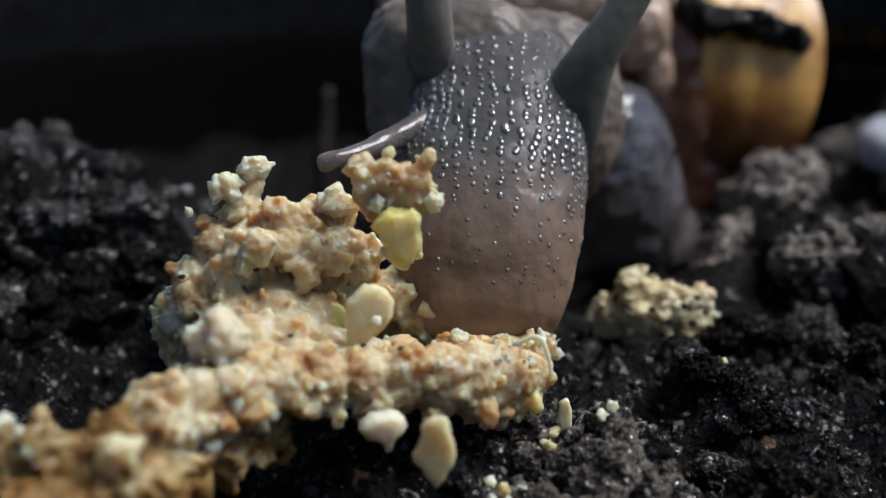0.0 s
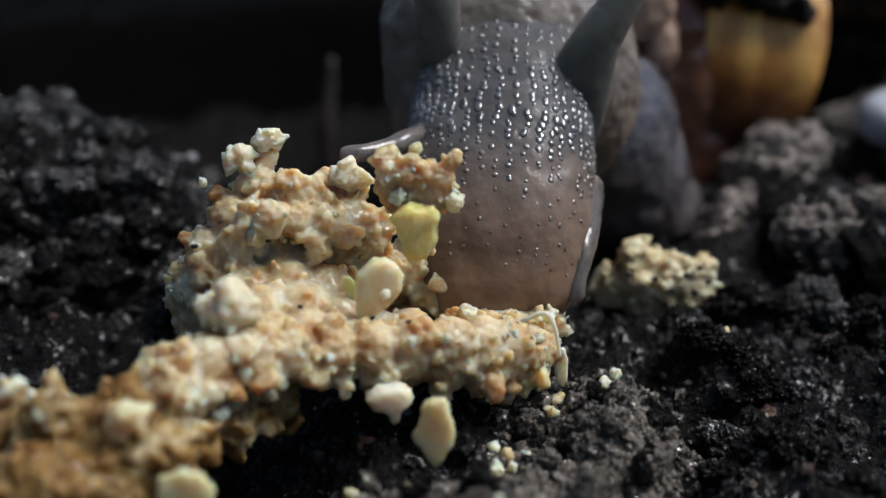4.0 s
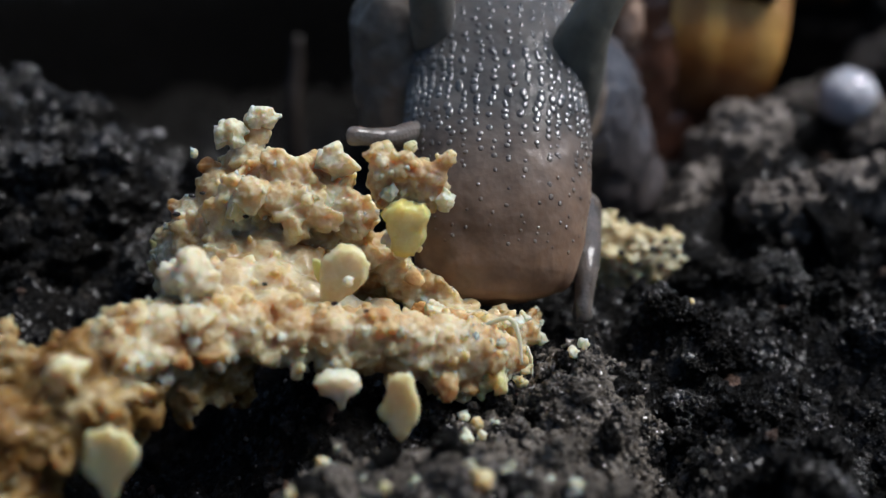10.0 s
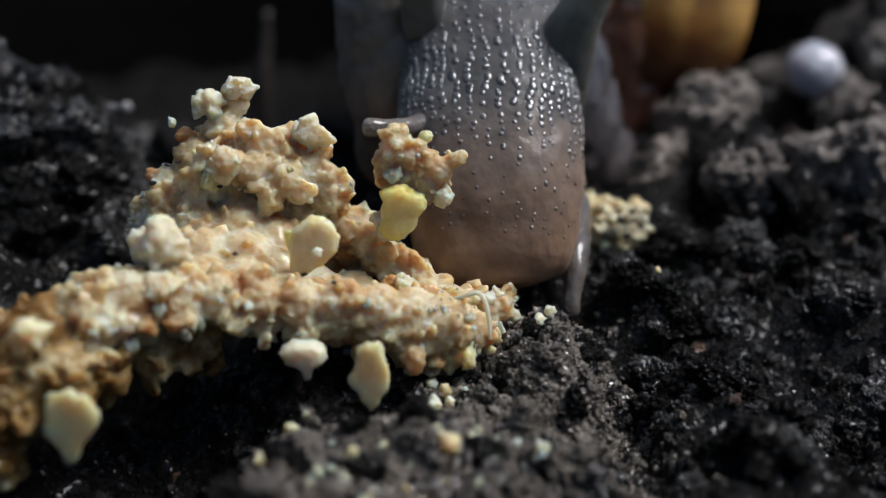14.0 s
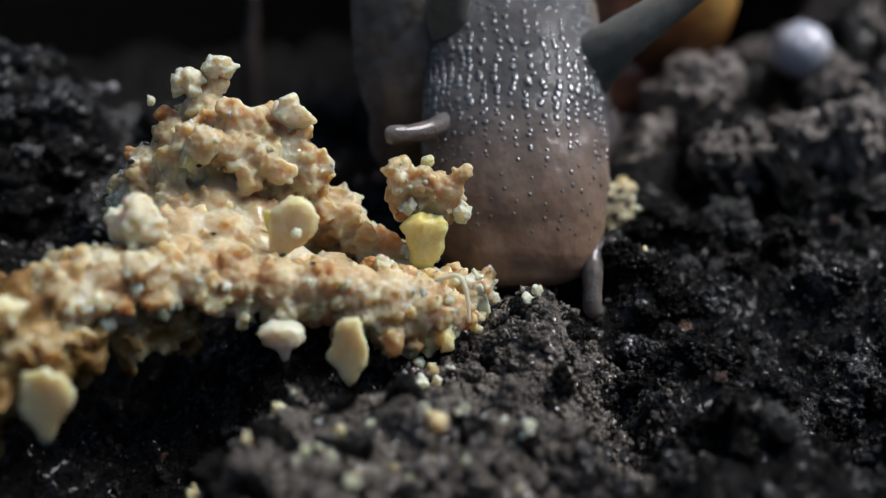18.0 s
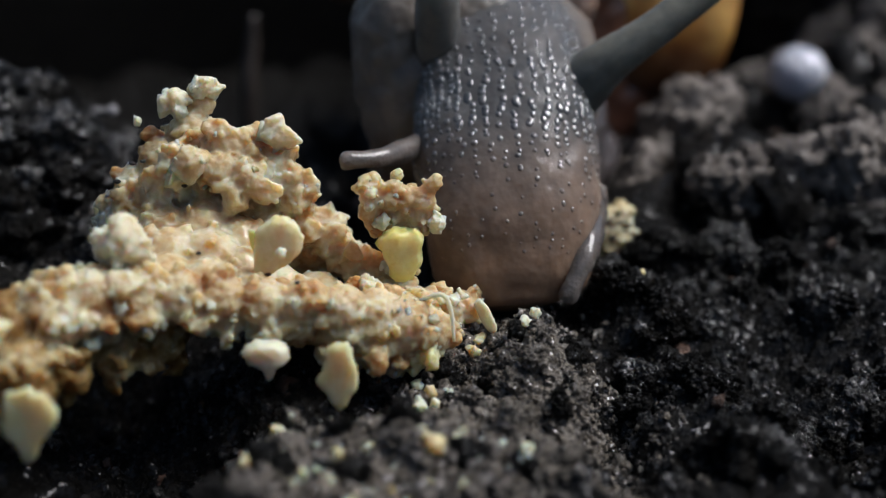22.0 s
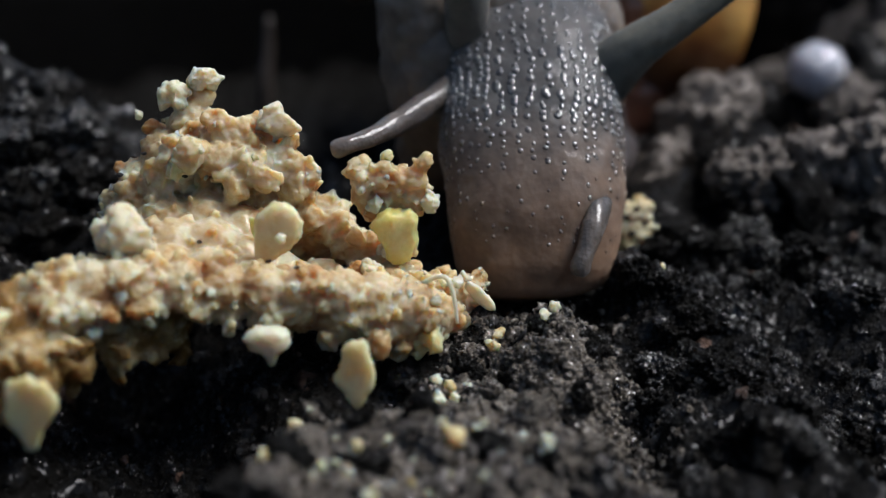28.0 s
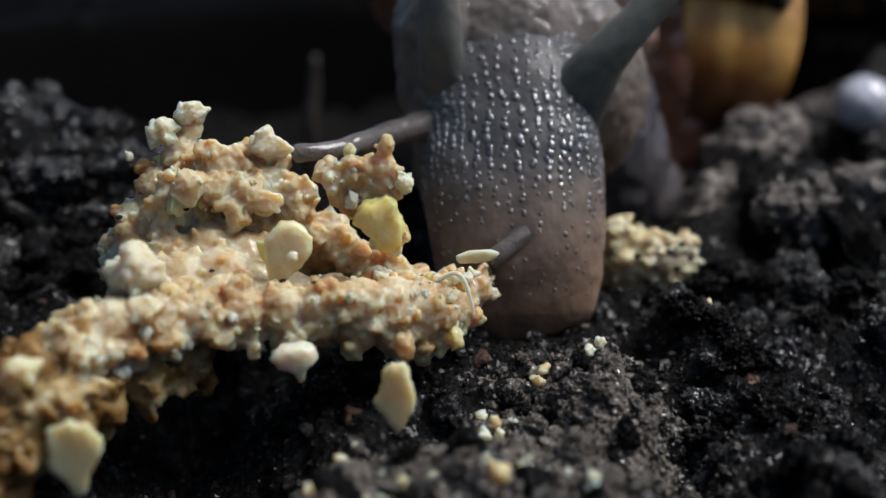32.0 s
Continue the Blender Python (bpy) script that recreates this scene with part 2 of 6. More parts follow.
def mat_shell():
    m, nt, p = material("shell_horn")
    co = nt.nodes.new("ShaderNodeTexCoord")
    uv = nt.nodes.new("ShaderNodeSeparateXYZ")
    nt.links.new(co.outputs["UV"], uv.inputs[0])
    wave = nt.nodes.new("ShaderNodeTexWave")
    wave.inputs["Scale"].default_value = 3.1
    wave.inputs["Distortion"].default_value = 7.0
    wave.inputs["Detail"].default_value = 3.0
    nt.links.new(co.outputs["UV"], wave.inputs["Vector"])
    # Colour across each whorl: near-black low down, gold from the middle up.
    whorl_tone = ramp_node(nt, uv.outputs["Y"], [(0.24, (0.06, 0.02, 0.008)), (0.40, (0.22, 0.085, 0.02)), (0.50, (0.72, 0.38, 0.09)), (0.75, (0.74, 0.44, 0.13)), (0.95, (0.5, 0.28, 0.11))])
    streak = ramp_node(nt, wave.outputs["Fac"], [(0.2, (0.74, 0.62, 0.48)), (0.7, (1.0, 1.0, 1.0))])
    stain = ramp_node(nt, noise_node(nt, 4.0, 4.0).outputs["Fac"], [(0.35, (0.5, 0.45, 0.4)), (0.6, (1, 1, 1))])
    c = mix_node(nt, 1.0, whorl_tone.outputs["Color"], streak.outputs["Color"], "MULTIPLY")
    nt.links.new(mix_node(nt, 0.7, c, stain.outputs["Color"], "MULTIPLY"), p.inputs["Base Color"])
    p.inputs["Roughness"].default_value = 0.38
    p.inputs["Subsurface Weight"].default_value = 0.2
    p.inputs["Subsurface Radius"].default_value = (1.0, 0.5, 0.2)
    p.inputs["Subsurface Scale"].default_value = 1.5 * MM
    bump_node(nt, p, [(wave.outputs["Fac"], 0.12)], 0.6)
    return m


SHELL = mat_shell()
# Near-black, so that the added ring passes for deep shade.
SURROUND = mat_soil("near_black_surround", (0.002, 0.002, 0.002), (0.005, 0.0045, 0.004), 0.6, 0.05)


GREEN = mat_food("pale_green_shred", ((0.3, (0.42, 0.50, 0.20)), (0.6, (0.55, 0.60, 0.32))), 0.0, 0.4, 1.0)
SPECK = mat_soil("black_speck", (0.008, 0.006, 0.004), (0.03, 0.02, 0.014), 0.3)


# ---- shape helpers (millimetres) ----
def link_mesh(name, me, mat, parent=None, label="", smooth=True):
    me.transform(Matrix.Scale(MM, 4))
    me.materials.clear()
    me.materials.append(mat)
    me.polygons.foreach_set("use_smooth", [smooth] * len(me.polygons))
    ob = new(name, me)
    if parent:
        ob.parent = parent
    if label:
        ob["label"] = label
    return ob


def part(name, bm, mat, parent=None, label="", smooth=True):
    me = bpy.data.meshes.new(name)
    bm.to_mesh(me)
    bm.free()
    return link_mesh(name, me, mat, parent, label, smooth)


def fbm(p, size, octaves=4):
    """Smooth noise about -1..1 with features of that size."""
    return noise.fractal(Vector(p) / size, 0.9, 2.1, octaves)


def unit_ball(sub):
    """Points and faces of a ball of radius one."""
    bm = bmesh.new()
    bmesh.ops.create_icosphere(bm, subdivisions=sub, radius=1.0)
    bm.verts.index_update()
    out = np.array([v.co[:] for v in bm.verts]), np.array([[v.index for v in f.verts] for f in bm.faces])
    bm.free()
    return out


BALLS = {sub: unit_ball(sub) for sub in (2, 3)}


def broken_bits(count, seed):
    """Points and faces of angular bits, from nearly round ones to thin plates."""
    rnd, out = random.Random(seed), []
    for _ in range(count):
        bm = bmesh.new()
        sx, sz = rnd.uniform(0.8, 1.35), rnd.uniform(0.4, 1.0)
        for _ in range(rnd.randrange(9, 15)):
            n = Vector((rnd.gauss(0, 1), rnd.gauss(0, 1), rnd.gauss(0, 1))).normalized() * rnd.uniform(0.85, 1.2)
            bm.verts.new((n.x * sx, n.y, n.z * sz))
        bmesh.ops.convex_hull(bm, input=bm.verts)
        bmesh.ops.delete(bm, geom=[v for v in bm.verts if not v.link_faces], context="VERTS")
        bm.verts.index_update()
        out.append((np.array([v.co[:] for v in bm.verts]), np.array([[v.index for v in f.verts] for f in bm.faces])))
        bm.free()
    return out


BITS = broken_bits(24, 6)


def fuse(balls, voxel, sub=3, bits=()):
    """One closed skin round a set of balls (centre, radius or three radii) and broken bits (centre, size, turn, kind)."""
    kv, kf = BALLS[sub]
    vs = np.concatenate([kv * np.array(r if isinstance(r, tuple) else (r, r, r)) + np.array(c[:]) for c, r in balls])
    fs = np.concatenate([kf + k * len(kv) for k in range(len(balls))])
    base, more_v, more_f = len(vs), [vs], [fs]
    for c, size, turn, kind in bits:
        bv, bf = BITS[kind]
        more_v.append(bv @ np.array(turn.to_matrix()).T * size + np.array(c[:]))
        more_f.append(bf + base)
        base += len(bv)
    vs, fs = np.concatenate(more_v), np.concatenate(more_f)
    me = bpy.data.meshes.new("fused")
    me.from_pydata(vs.tolist(), [], fs.tolist())
    ob = new("fused", me)
    mod = ob.modifiers.new("skin", "REMESH")
    mod.mode = "VOXEL"
    mod.voxel_size = voxel
    dg = bpy.context.evaluated_depsgraph_get()
    out = bpy.data.meshes.new_from_object(ob.evaluated_get(dg))
    bpy.data.objects.remove(ob)
    bpy.data.meshes.remove(me)
    return out


def granular(balls, voxel, seed, count, sizes, calm=lambda co: 1.0):
    """A mass of crumbs grown together: lumps of many sizes bedded in a core of balls; calm scales them by place."""
    core = fuse(balls, 0.22)
    core.update()
    rnd = random.Random(seed)
    bits = []
    for _ in range(count):
        v = core.vertices[rnd.randrange(len(core.vertices))]
        s = sizes[0] * (sizes[1] / sizes[0]) ** (rnd.random() ** 1.6) * calm(v.co)
        if s < voxel * 0.9:
            continue
        turn = Euler([rnd.uniform(0, 6.28) for _ in range(3)])
        bits.append((v.co + v.normal * s * rnd.uniform(-0.6, 0.4), s, turn, rnd.randrange(24)))
    bpy.data.meshes.remove(core)
    return fuse(balls, voxel, 2, bits)


def bit_cluster(rnd, count, stretch, spread, sizes, voxel):
    """A few broken bits stuck together, about one unit in radius."""
    bits = []
    for _ in range(count):
        n = Vector((rnd.gauss(0, 1), rnd.gauss(0, 1), rnd.gauss(0, 1))).normalized() * rnd.uniform(0.1, spread)
        turn = Euler([rnd.uniform(0, 6.28) for _ in range(3)])
        bits.append(((n.x * stretch[0], n.y * stretch[1], n.z * stretch[2]), rnd.uniform(*sizes), turn, rnd.randrange(24)))
    return fuse([((0, 0, 0), tuple(0.45 * a for a in stretch))], voxel, 2, bits)


def roughen(me, layers, seed=0.0, flat=None):
    """Push the skin out and in along its normals; layers of (size, depth, octaves)."""
    me.update()
    off = Vector((seed * 13.1, seed * 7.7, seed * 3.3))
    moved = []
    for v in me.vertices:
        d = 0.0
        for size, depth, octaves in layers:
            d += depth * fbm(v.co + off, size, octaves)
        if flat:
            d *= flat(v.co)
        moved.append(v.co + v.normal * d)
    for v, co in zip(me.vertices, moved):
        v.co = co
    me.update()


def knobbly(me, size, depth, seed=0.0):
    """Raise rounded lumps of that size out of the skin."""
    me.update()
    off = Vector((seed * 5.3, seed * 9.1, seed * 2.7))
    moved = []
    for v in me.vertices:
        d = noise.voronoi((v.co + off) / size)[0][0]
        moved.append(v.co + v.normal * depth * (0.6 - 1.3 * d * d))
    for v, co in zip(me.vertices, moved):
        v.co = co
    me.update()


def craggy(me, size, depth, seed=0.0):
    """Break the skin into clustered lumps with crevices between them."""
    me.update()
    off = Vector((seed * 4.3, seed * 2.1, seed * 6.7))
    moved = []
    for v in me.vertices:
        p = v.co + off
        p = p + Vector((fbm(p, size * 0.7, 2), fbm(p + Vector((9, 0, 0)), size * 0.7, 2), fbm(p + Vector((0, 9, 0)), size * 0.7, 2))) * size * 0.22
        d = noise.voronoi(p / size)[0]
        moved.append(v.co + v.normal * depth * (min(1.0, (d[1] - d[0]) * 2.4) - 0.6 + 0.5 * (0.5 - d[0])))
    for v, co in zip(me.vertices, moved):
        v.co = co
    me.update()


def soften(me, rounds=2, k=0.5):
    """Even out the sharpest edges of a skin."""
    n = len(me.vertices)
    co = np.empty(n * 3)
    me.vertices.foreach_get("co", co)
    co = co.reshape(n, 3)
    ed = np.empty(len(me.edges) * 2, dtype=int)
    me.edges.foreach_get("vertices", ed)
    a, b = ed.reshape(-1, 2).T
    deg = np.maximum(np.bincount(a, minlength=n) + np.bincount(b, minlength=n), 1)[:, None]
    for _ in range(rounds):
        acc = np.zeros_like(co)
        np.add.at(acc, a, co[b])
        np.add.at(acc, b, co[a])
        co = co * (1 - k) + acc / deg * k
    me.vertices.foreach_set("co", co.ravel())
    me.update()


def crumb_bm(seed, sub=2, rough=0.35, stretch=(1, 1, 1)):
    """A ragged lump about one unit in radius."""
    bm = bmesh.new()
    bmesh.ops.create_icosphere(bm, subdivisions=sub, radius=1.0)
    off = Vector((seed * 3.7, seed * 1.9, seed * 5.1))
    for v in bm.verts:
        n = v.co.normalized()
        k = 1.0 + rough * (noise.noise(n * 1.3 + off) + 0.6 * noise.noise(n * 2.9 + off) + 0.4 * noise.noise(n * 6.0 + off) + 0.2 * noise.noise(n * 13.0 + off))
        v.co = Vector((n.x * stretch[0], n.y * stretch[1], n.z * stretch[2])) * k
    return bm


def chunk_bm(seed, cuts=1, points=13, rough=0.06, stretch=(1, 1, 1), rounds=1):
    """A broken, angular bit about one unit in radius, its edges a little rounded."""
    rnd = random.Random(seed)
    bm = bmesh.new()
    for _ in range(points):
        n = Vector((rnd.gauss(0, 1), rnd.gauss(0, 1), rnd.gauss(0, 1))).normalized() * rnd.uniform(0.75, 1.1)
        bm.verts.new((n.x * stretch[0], n.y * stretch[1], n.z * stretch[2]))
    bmesh.ops.convex_hull(bm, input=bm.verts)
    loose = [v for v in bm.verts if not v.link_faces]
    bmesh.ops.delete(bm, geom=loose, context="VERTS")
    bmesh.ops.subdivide_edges(bm, edges=bm.edges, cuts=cuts, use_grid_fill=True)
    for _ in range(rounds):
        bmesh.ops.smooth_vert(bm, verts=bm.verts, factor=0.5, use_axis_x=True, use_axis_y=True, use_axis_z=True)
    off = Vector((seed * 3.7 % 50, seed * 1.9 % 50, seed * 5.1 % 50))
    bm.normal_update()
    for v in bm.verts:
        v.co += v.normal * rough * (noise.noise(v.co * 3.0 + off) + 0.7 * noise.noise(v.co * 7.0 + off) + 0.4 * noise.noise(v.co * 15.0 + off))
    return bm


def shaped(bm, m):
    bmesh.ops.transform(bm, matrix=m, verts=bm.verts)
    return bm


def loft(rings, closed_start=True, closed_end=True):
    """A skin over rings of points, each ring a list of the same length."""
    verts, faces, n = [], [], len(rings[0])
    for r in rings:
        verts += [tuple(p) for p in r]
    for i in range(len(rings) - 1):
        for j in range(n):
            k = (j + 1) % n
            faces.append((i * n + j, i * n + k, (i + 1) * n + k, (i + 1) * n + j))
    if closed_start:
        faces.append(tuple(range(n))[::-1])
    if closed_end:
        faces.append(tuple((len(rings) - 1) * n + j for j in range(n)))
    me = bpy.data.meshes.new("loft")
    me.from_pydata(verts, [], faces)
    me.update()
    return me


def spline(keys, t):
    """Smooth value at t of keys (t, tuple)."""
    for i in range(len(keys) - 1):
        if t <= keys[i + 1][0] or i == len(keys) - 2:
            break
    t0, a = keys[i]
    t1, b = keys[i + 1]
    pa = keys[i - 1][1] if i > 0 else a
    pb = keys[i + 2][1] if i + 2 < len(keys) else b
    u = min(1.0, max(0.0, (t - t0) / (t1 - t0)))
    return [0.5 * ((2 * q) + (r - p) * u + (2 * p - 5 * q + 4 * r - s) * u * u + (3 * q - p - 3 * r + s) * u ** 3) for p, q, r, s in zip(pa, a, b, pb)]


def tube(keys, n=24, steps=40, wobble=0.0, seed=0.0):
    """A round limb: keys of (t, (x, y, z, radius))."""
    rings = []
    pts = [spline(keys, keys[0][0] + (keys[-1][0] - keys[0][0]) * i / steps) for i in range(steps + 1)]
    for i, (x, y, z, r) in enumerate(pts):
        a, b = Vector(pts[max(0, i - 1)][:3]), Vector(pts[min(steps, i + 1)][:3])
        t = (b - a).normalized()
        side = t.cross(Vector((0, 1, 0.01))).normalized()
        up = side.cross(t)
        ring = []
        for j in range(n):
            w = 2 * math.pi * j / n
            d = side * math.cos(w) + up * math.sin(w)
            k = r * (1 + wobble * fbm(Vector((x, y, z)) + d * r + Vector((seed, 0, 0)), 0.6, 2))
            ring.append(Vector((x, y, z)) + d * max(k, 0.01))
        rings.append(ring)
    return loft(rings)


# ---- ground ----
def hump(x, y, cx, cy, rx, ry):
    return math.exp(-((x - cx) / rx) ** 2 - ((y - cy) / ry) ** 2)


def ground_height(x, y):
    """Height of the soil in millimetres."""
    z = -0.6
    z += 8.6 * hump(x, y, -25, 63, 9.0, 7.5)
    z += 2.2 * hump(x, y, -15.5, 55.5, 3.2, 3.6)
    z -= 5.5 * hump(x, y, -10.5, 40, 5.0, 4.6)
    z -= 7.0 * hump(x, y, -13, 48.5, 4.5, 4.5)
    z += 1.8 * hump(x, y, 6.5, 43.8, 2.6, 2.8)
    z += 0.5 * hump(x, y, -3.0, 36.0, 4.0, 2.6)
    z -= 2.0 * hump(x, y, 9.4, 40.0, 1.6, 5)
    z += 2.0 * hump(x, y, 11.5, 49.5, 2.2, 2.0)
    z -= 2.6 * hump(x, y, 10.0, 46.0, 2.0, 2.2)
    z -= 1.4 * hump(x, y, 15.0, 48.0, 2.6, 2.2)
    z += 1.0 * hump(x, y, 20, 45, 5, 6)
    z -= 7.0 * hump(x, y, -13, 33, 4.5, 5.0)
    z -= 3.0 * hump(x, y, 19, 41, 4.0, 7.0)
    z -= 2.4 * hump(x, y, -1.8, 40.6, 2.0, 1.8)
    z += 3.2 * hump(x, y, 28, 78.5, 3.0, 3.0)
    z -= 1.9 * hump(x, y, 9.0, 38.5, 6.0, 4.5)
    z -= 1.5 * hump(x, y, 16.0, 45.0, 5.0, 5.0)
    z -= 10.0 * hump(x, y, -12, 80, 12, 9)
    z += 3.5 * hump(x, y, 28, 66, 8, 7)
    z += 3.0 * hump(x, y, 20, 62, 4, 4)
    z += 17.0 * hump(x, y, 46, 90, 11, 13)
    near = 1.0 if (abs(x) < 60 and y < 140) else 0.4
    z += near * (1.5 * fbm((x, y, 0), 5.0, 3) + 0.7 * fbm((x, y, 5), 2.0, 3))
    if abs(x) < 40 and 20 < y < 100:
        lumps = 0.5 - noise.voronoi(Vector((x, y, 2 + 0.4 * fbm((x, y, 3), 1.5, 2))) / 1.1)[0][0]
        z += 0.4 * lumps + 0.5 * abs(fbm((x, y, 9), 1.2, 4)) + 0.2 * fbm((x, y, 4), 0.45, 3)
    return z


def axis_steps(lo, hi, step, reach):
    """Even steps inside lo..hi and widening ones out to reach."""
    mid = [lo + i * step for i in range(int((hi - lo) / step) + 1)]
    out_hi, out_lo, s, a, b = [], [], step, mid[-1], mid[0]
    while a < reach:
        s *= 1.14
        a += s
        out_hi.append(a)
    s = step
    while b > -reach:
        s *= 1.14
        b -= s
        out_lo.append(b)
    return out_lo[::-1] + mid + out_hi


def build_ground():
    xs = axis_steps(-26, 26, 0.16, 66)
    ys = axis_steps(31, 68, 0.16, 112)
    verts = [(x, y, ground_height(x, y)) for y in ys for x in xs]
    n = len(xs)
    faces = [(j * n + i, j * n + i + 1, (j + 1) * n + i + 1, (j + 1) * n + i) for j in range(len(ys) - 1) for i in range(n - 1) if math.hypot(xs[i], ys[j] - 45) < 62.6]
    me = bpy.data.meshes.new("ground")
    me.from_pydata(verts, [], faces)
    me.update()
    ob = link_mesh("ground", me, SOIL)
    return tagged(ob, "dark wet crumbly potting soil with clods and hollows", "soil", kind="structure")


def scatter(name, label, mat, count, region, sizes, seed, sub=1, sink=0.25, rough=0.4, heap=False, facets=False):
    """Many loose lumps lying on the soil, joined as one stuff."""
    rnd = random.Random(seed)
    kinds = []
    for k in range(8):
        bm = crumb_bm(seed + k * 1.7, sub, rough, (1, rnd.uniform(0.7, 1.2), rnd.uniform(0.55, 0.95)))
        bm.verts.index_update()
        kinds.append((np.array([v.co[:] for v in bm.verts]), [tuple(v.index for v in f.verts) for f in bm.faces]))
        bm.free()
    vs, fs, base = [], [], 0
    for _ in range(count):
        if heap:
            x, y = (rnd.gauss(0.5 * (r[0] + r[1]), 0.3 * (r[1] - r[0])) for r in region)
        else:
            x, y = rnd.uniform(*region[0]), rnd.uniform(*region[1])
        s = sizes[0] * (sizes[1] / sizes[0]) ** (rnd.random() ** 1.8)
        kv, kf = kinds[rnd.randrange(8)]
        rot = np.array(Euler([rnd.uniform(0, 6.28) for _ in range(3)]).to_matrix())
        z = ground_height(x, y) + s * (0.6 - sink * 2)
        vs.append(kv @ rot.T * s + np.array((x, y, z)))
        fs += [tuple(i + base for i in f) for f in kf]
        base += len(kv)
    me = bpy.data.meshes.new(name)
    me.from_pydata(np.concatenate(vs).tolist(), [], fs)
    me.update()
    ob = link_mesh(name, me, mat, smooth=not facets)
    return tagged(ob, label, "soil", kind="stuff")


def surround_wall():
    """Added near-black ring round the soil; stands in for shade, blocks low sky."""
    rings, n = [], 96
    for r, z in ((62.0, -14.0), (62.4, 6.0), (62.8, 18.0), (64.4, 18.5), (64.2, 6.0), (63.6, -14.0)):
        rings.append([Vector((r * math.cos(2 * math.pi * k / n), 45 + r * math.sin(2 * math.pi * k / n), z)) for k in range(n)])
    return tagged(link_mesh("wall_surround", loft(rings, False, False), SURROUND), "added near-black ring wall standing in for the deep shade behind the soil", "pot wall", kind="structure")


build_ground()
surround_wall()
scatter("soil_grains", "fine glistening grains of dark wet soil", GRAIN, 9000, ((-24, 12), (33, 62)), (0.04, 0.17), 3, 1, 0.2, 0.8, False, True)
scatter("soil_grains", "fine glistening grains of dark wet soil", WET, 5200, ((9, 27), (36, 60)), (0.05, 0.19), 4, 1, 0.2, 0.8, False, True)
scatter("soil_grains", "small ragged crumbs of dark wet soil", GRAIN, 800, ((-26, 27), (33, 74)), (0.2, 0.7), 21, 2, 0.38, 0.9)
scatter("soil_crumbs", "small grey-brown crumbs of sandy wet soil", LOAM, 2600, ((2.2, 9.4), (35.5, 46.0)), (0.08, 0.34), 31, 2, 0.3, 0.9, True, True)
scatter("soil_crumbs", "small grey-brown crumbs of sandy wet soil", LOAM, 2300, ((-6.0, 3.0), (31.5, 38.5)), (0.08, 0.34), 32, 2, 0.3, 0.9, True, True)
scatter("soil_clods", "ragged dark clods on a bank of soil", SOIL, 70, ((-30, -14), (54, 66)), (0.5, 1.8), 23, 3, 0.35, 0.9, True)
scatter("pale_grit", "whitish translucent grit on the soil", SAND, 420, ((-7.0, 3.5), (32.5, 38.5)), (0.08, 0.34), 25, 2, 0.25, 0.7, True, True)
scatter("grey_grit", "grey gritty grains on the soil", GRIT, 3000, ((2.5, 9.5), (36.5, 45.5)), (0.04, 0.13), 5, 1, 0.2, 0.8, True, True)
scatter("grey_grit", "grey gritty grains on the soil", GRIT, 2200, ((-5.0, 3.0), (32.0, 38.5)), (0.04, 0.16), 6, 1, 0.2, 0.9, True, True)
scatter("pale_grit", "pale gritty specks on the soil", SAND, 700, ((2.6, 9.6), (36.0, 45.5)), (0.035, 0.11), 26, 1, 0.2, 0.8, True, True)
scatter("grey_grit", "grey gritty grains on the soil", GRIT, 900, ((-27.0, -13), (53.0, 62)), (0.06, 0.22), 7, 1, 0.25, 0.9, True, True)
scatter("soil_clods", "dark clods of potting soil", SOIL, 300, ((-44, 44), (58, 90)), (0.8, 3.6), 8, 2, 0.3, 0.7)
scatter("bark_bits", "brown bits of bark in the soil", CHIP, 70, ((-30, 40), (38, 90)), (0.25, 1.0), 12, 2, 0.25, 0.8)
scatter("pale_specks", "pale mineral specks in the soil", SAND, 260, ((-24, 24), (33, 60)), (0.05, 0.2), 15, 1, 0.25, 0.6)


# ---- clods: ragged lumps of soil heaped on the ground ----
CLODS = []
_rc = random.Random(19)
for _k in range(10):
    _balls = [((_rc.uniform(-0.7, 0.7), _rc.uniform(-0.6, 0.6), _rc.uniform(-0.4, 0.4)), _rc.uniform(0.45, 0.85)) for _ in range(6)]
    _me = fuse(_balls, 0.075)
    roughen(_me, [(0.8, 0.34, 4)], _k + 20)
    craggy(_me, 0.42, 0.17, _k)
    roughen(_me, [(0.16, 0.07, 2)], _k + 40)
    _me.transform(Matrix.Scale(MM, 4))
    _me.polygons.foreach_set("use_smooth", [True] * len(_me.polygons))
    _pale = _me.copy()
    _me.materials.append(SOIL)
    _pale.materials.append(LOAM)
    _lit = _me.copy()
    _lit.materials.clear()
    _lit.materials.append(LIT_SOIL)
    _wet = _me.copy()
    _wet.materials.clear()
    _wet.materials.append(WET)
    CLODS.append((_me, _pale, _lit, _wet))


def clods(count, region, sizes, seed, group, pale=0.1, tone=1):
    rnd = random.Random(seed)
    for _ in range(count):
        x, y = rnd.uniform(*region[0]), rnd.uniform(*region[1])
        s = rnd.uniform(*sizes)
        if abs(x - 0.34 * y) < 4.0 and 63 < y < 82 and x > 18:
            continue
        ob = new("soil_clod", CLODS[rnd.randrange(10)][tone if rnd.random() < pale else 0])
        z = ground_height(x, y) + s * rnd.uniform(-0.25, 0.25)
        turn = Euler([rnd.uniform(0, 6.28) for _ in range(3)])
        ob.matrix_basis = Matrix.LocRotScale(Vector((x, y, z)) * MM, turn, (s, s * rnd.uniform(0.8, 1.2), s * rnd.uniform(0.7, 1.0)))
        tagged(ob, "ragged dark wet clod of potting soil", "soil clod", group)


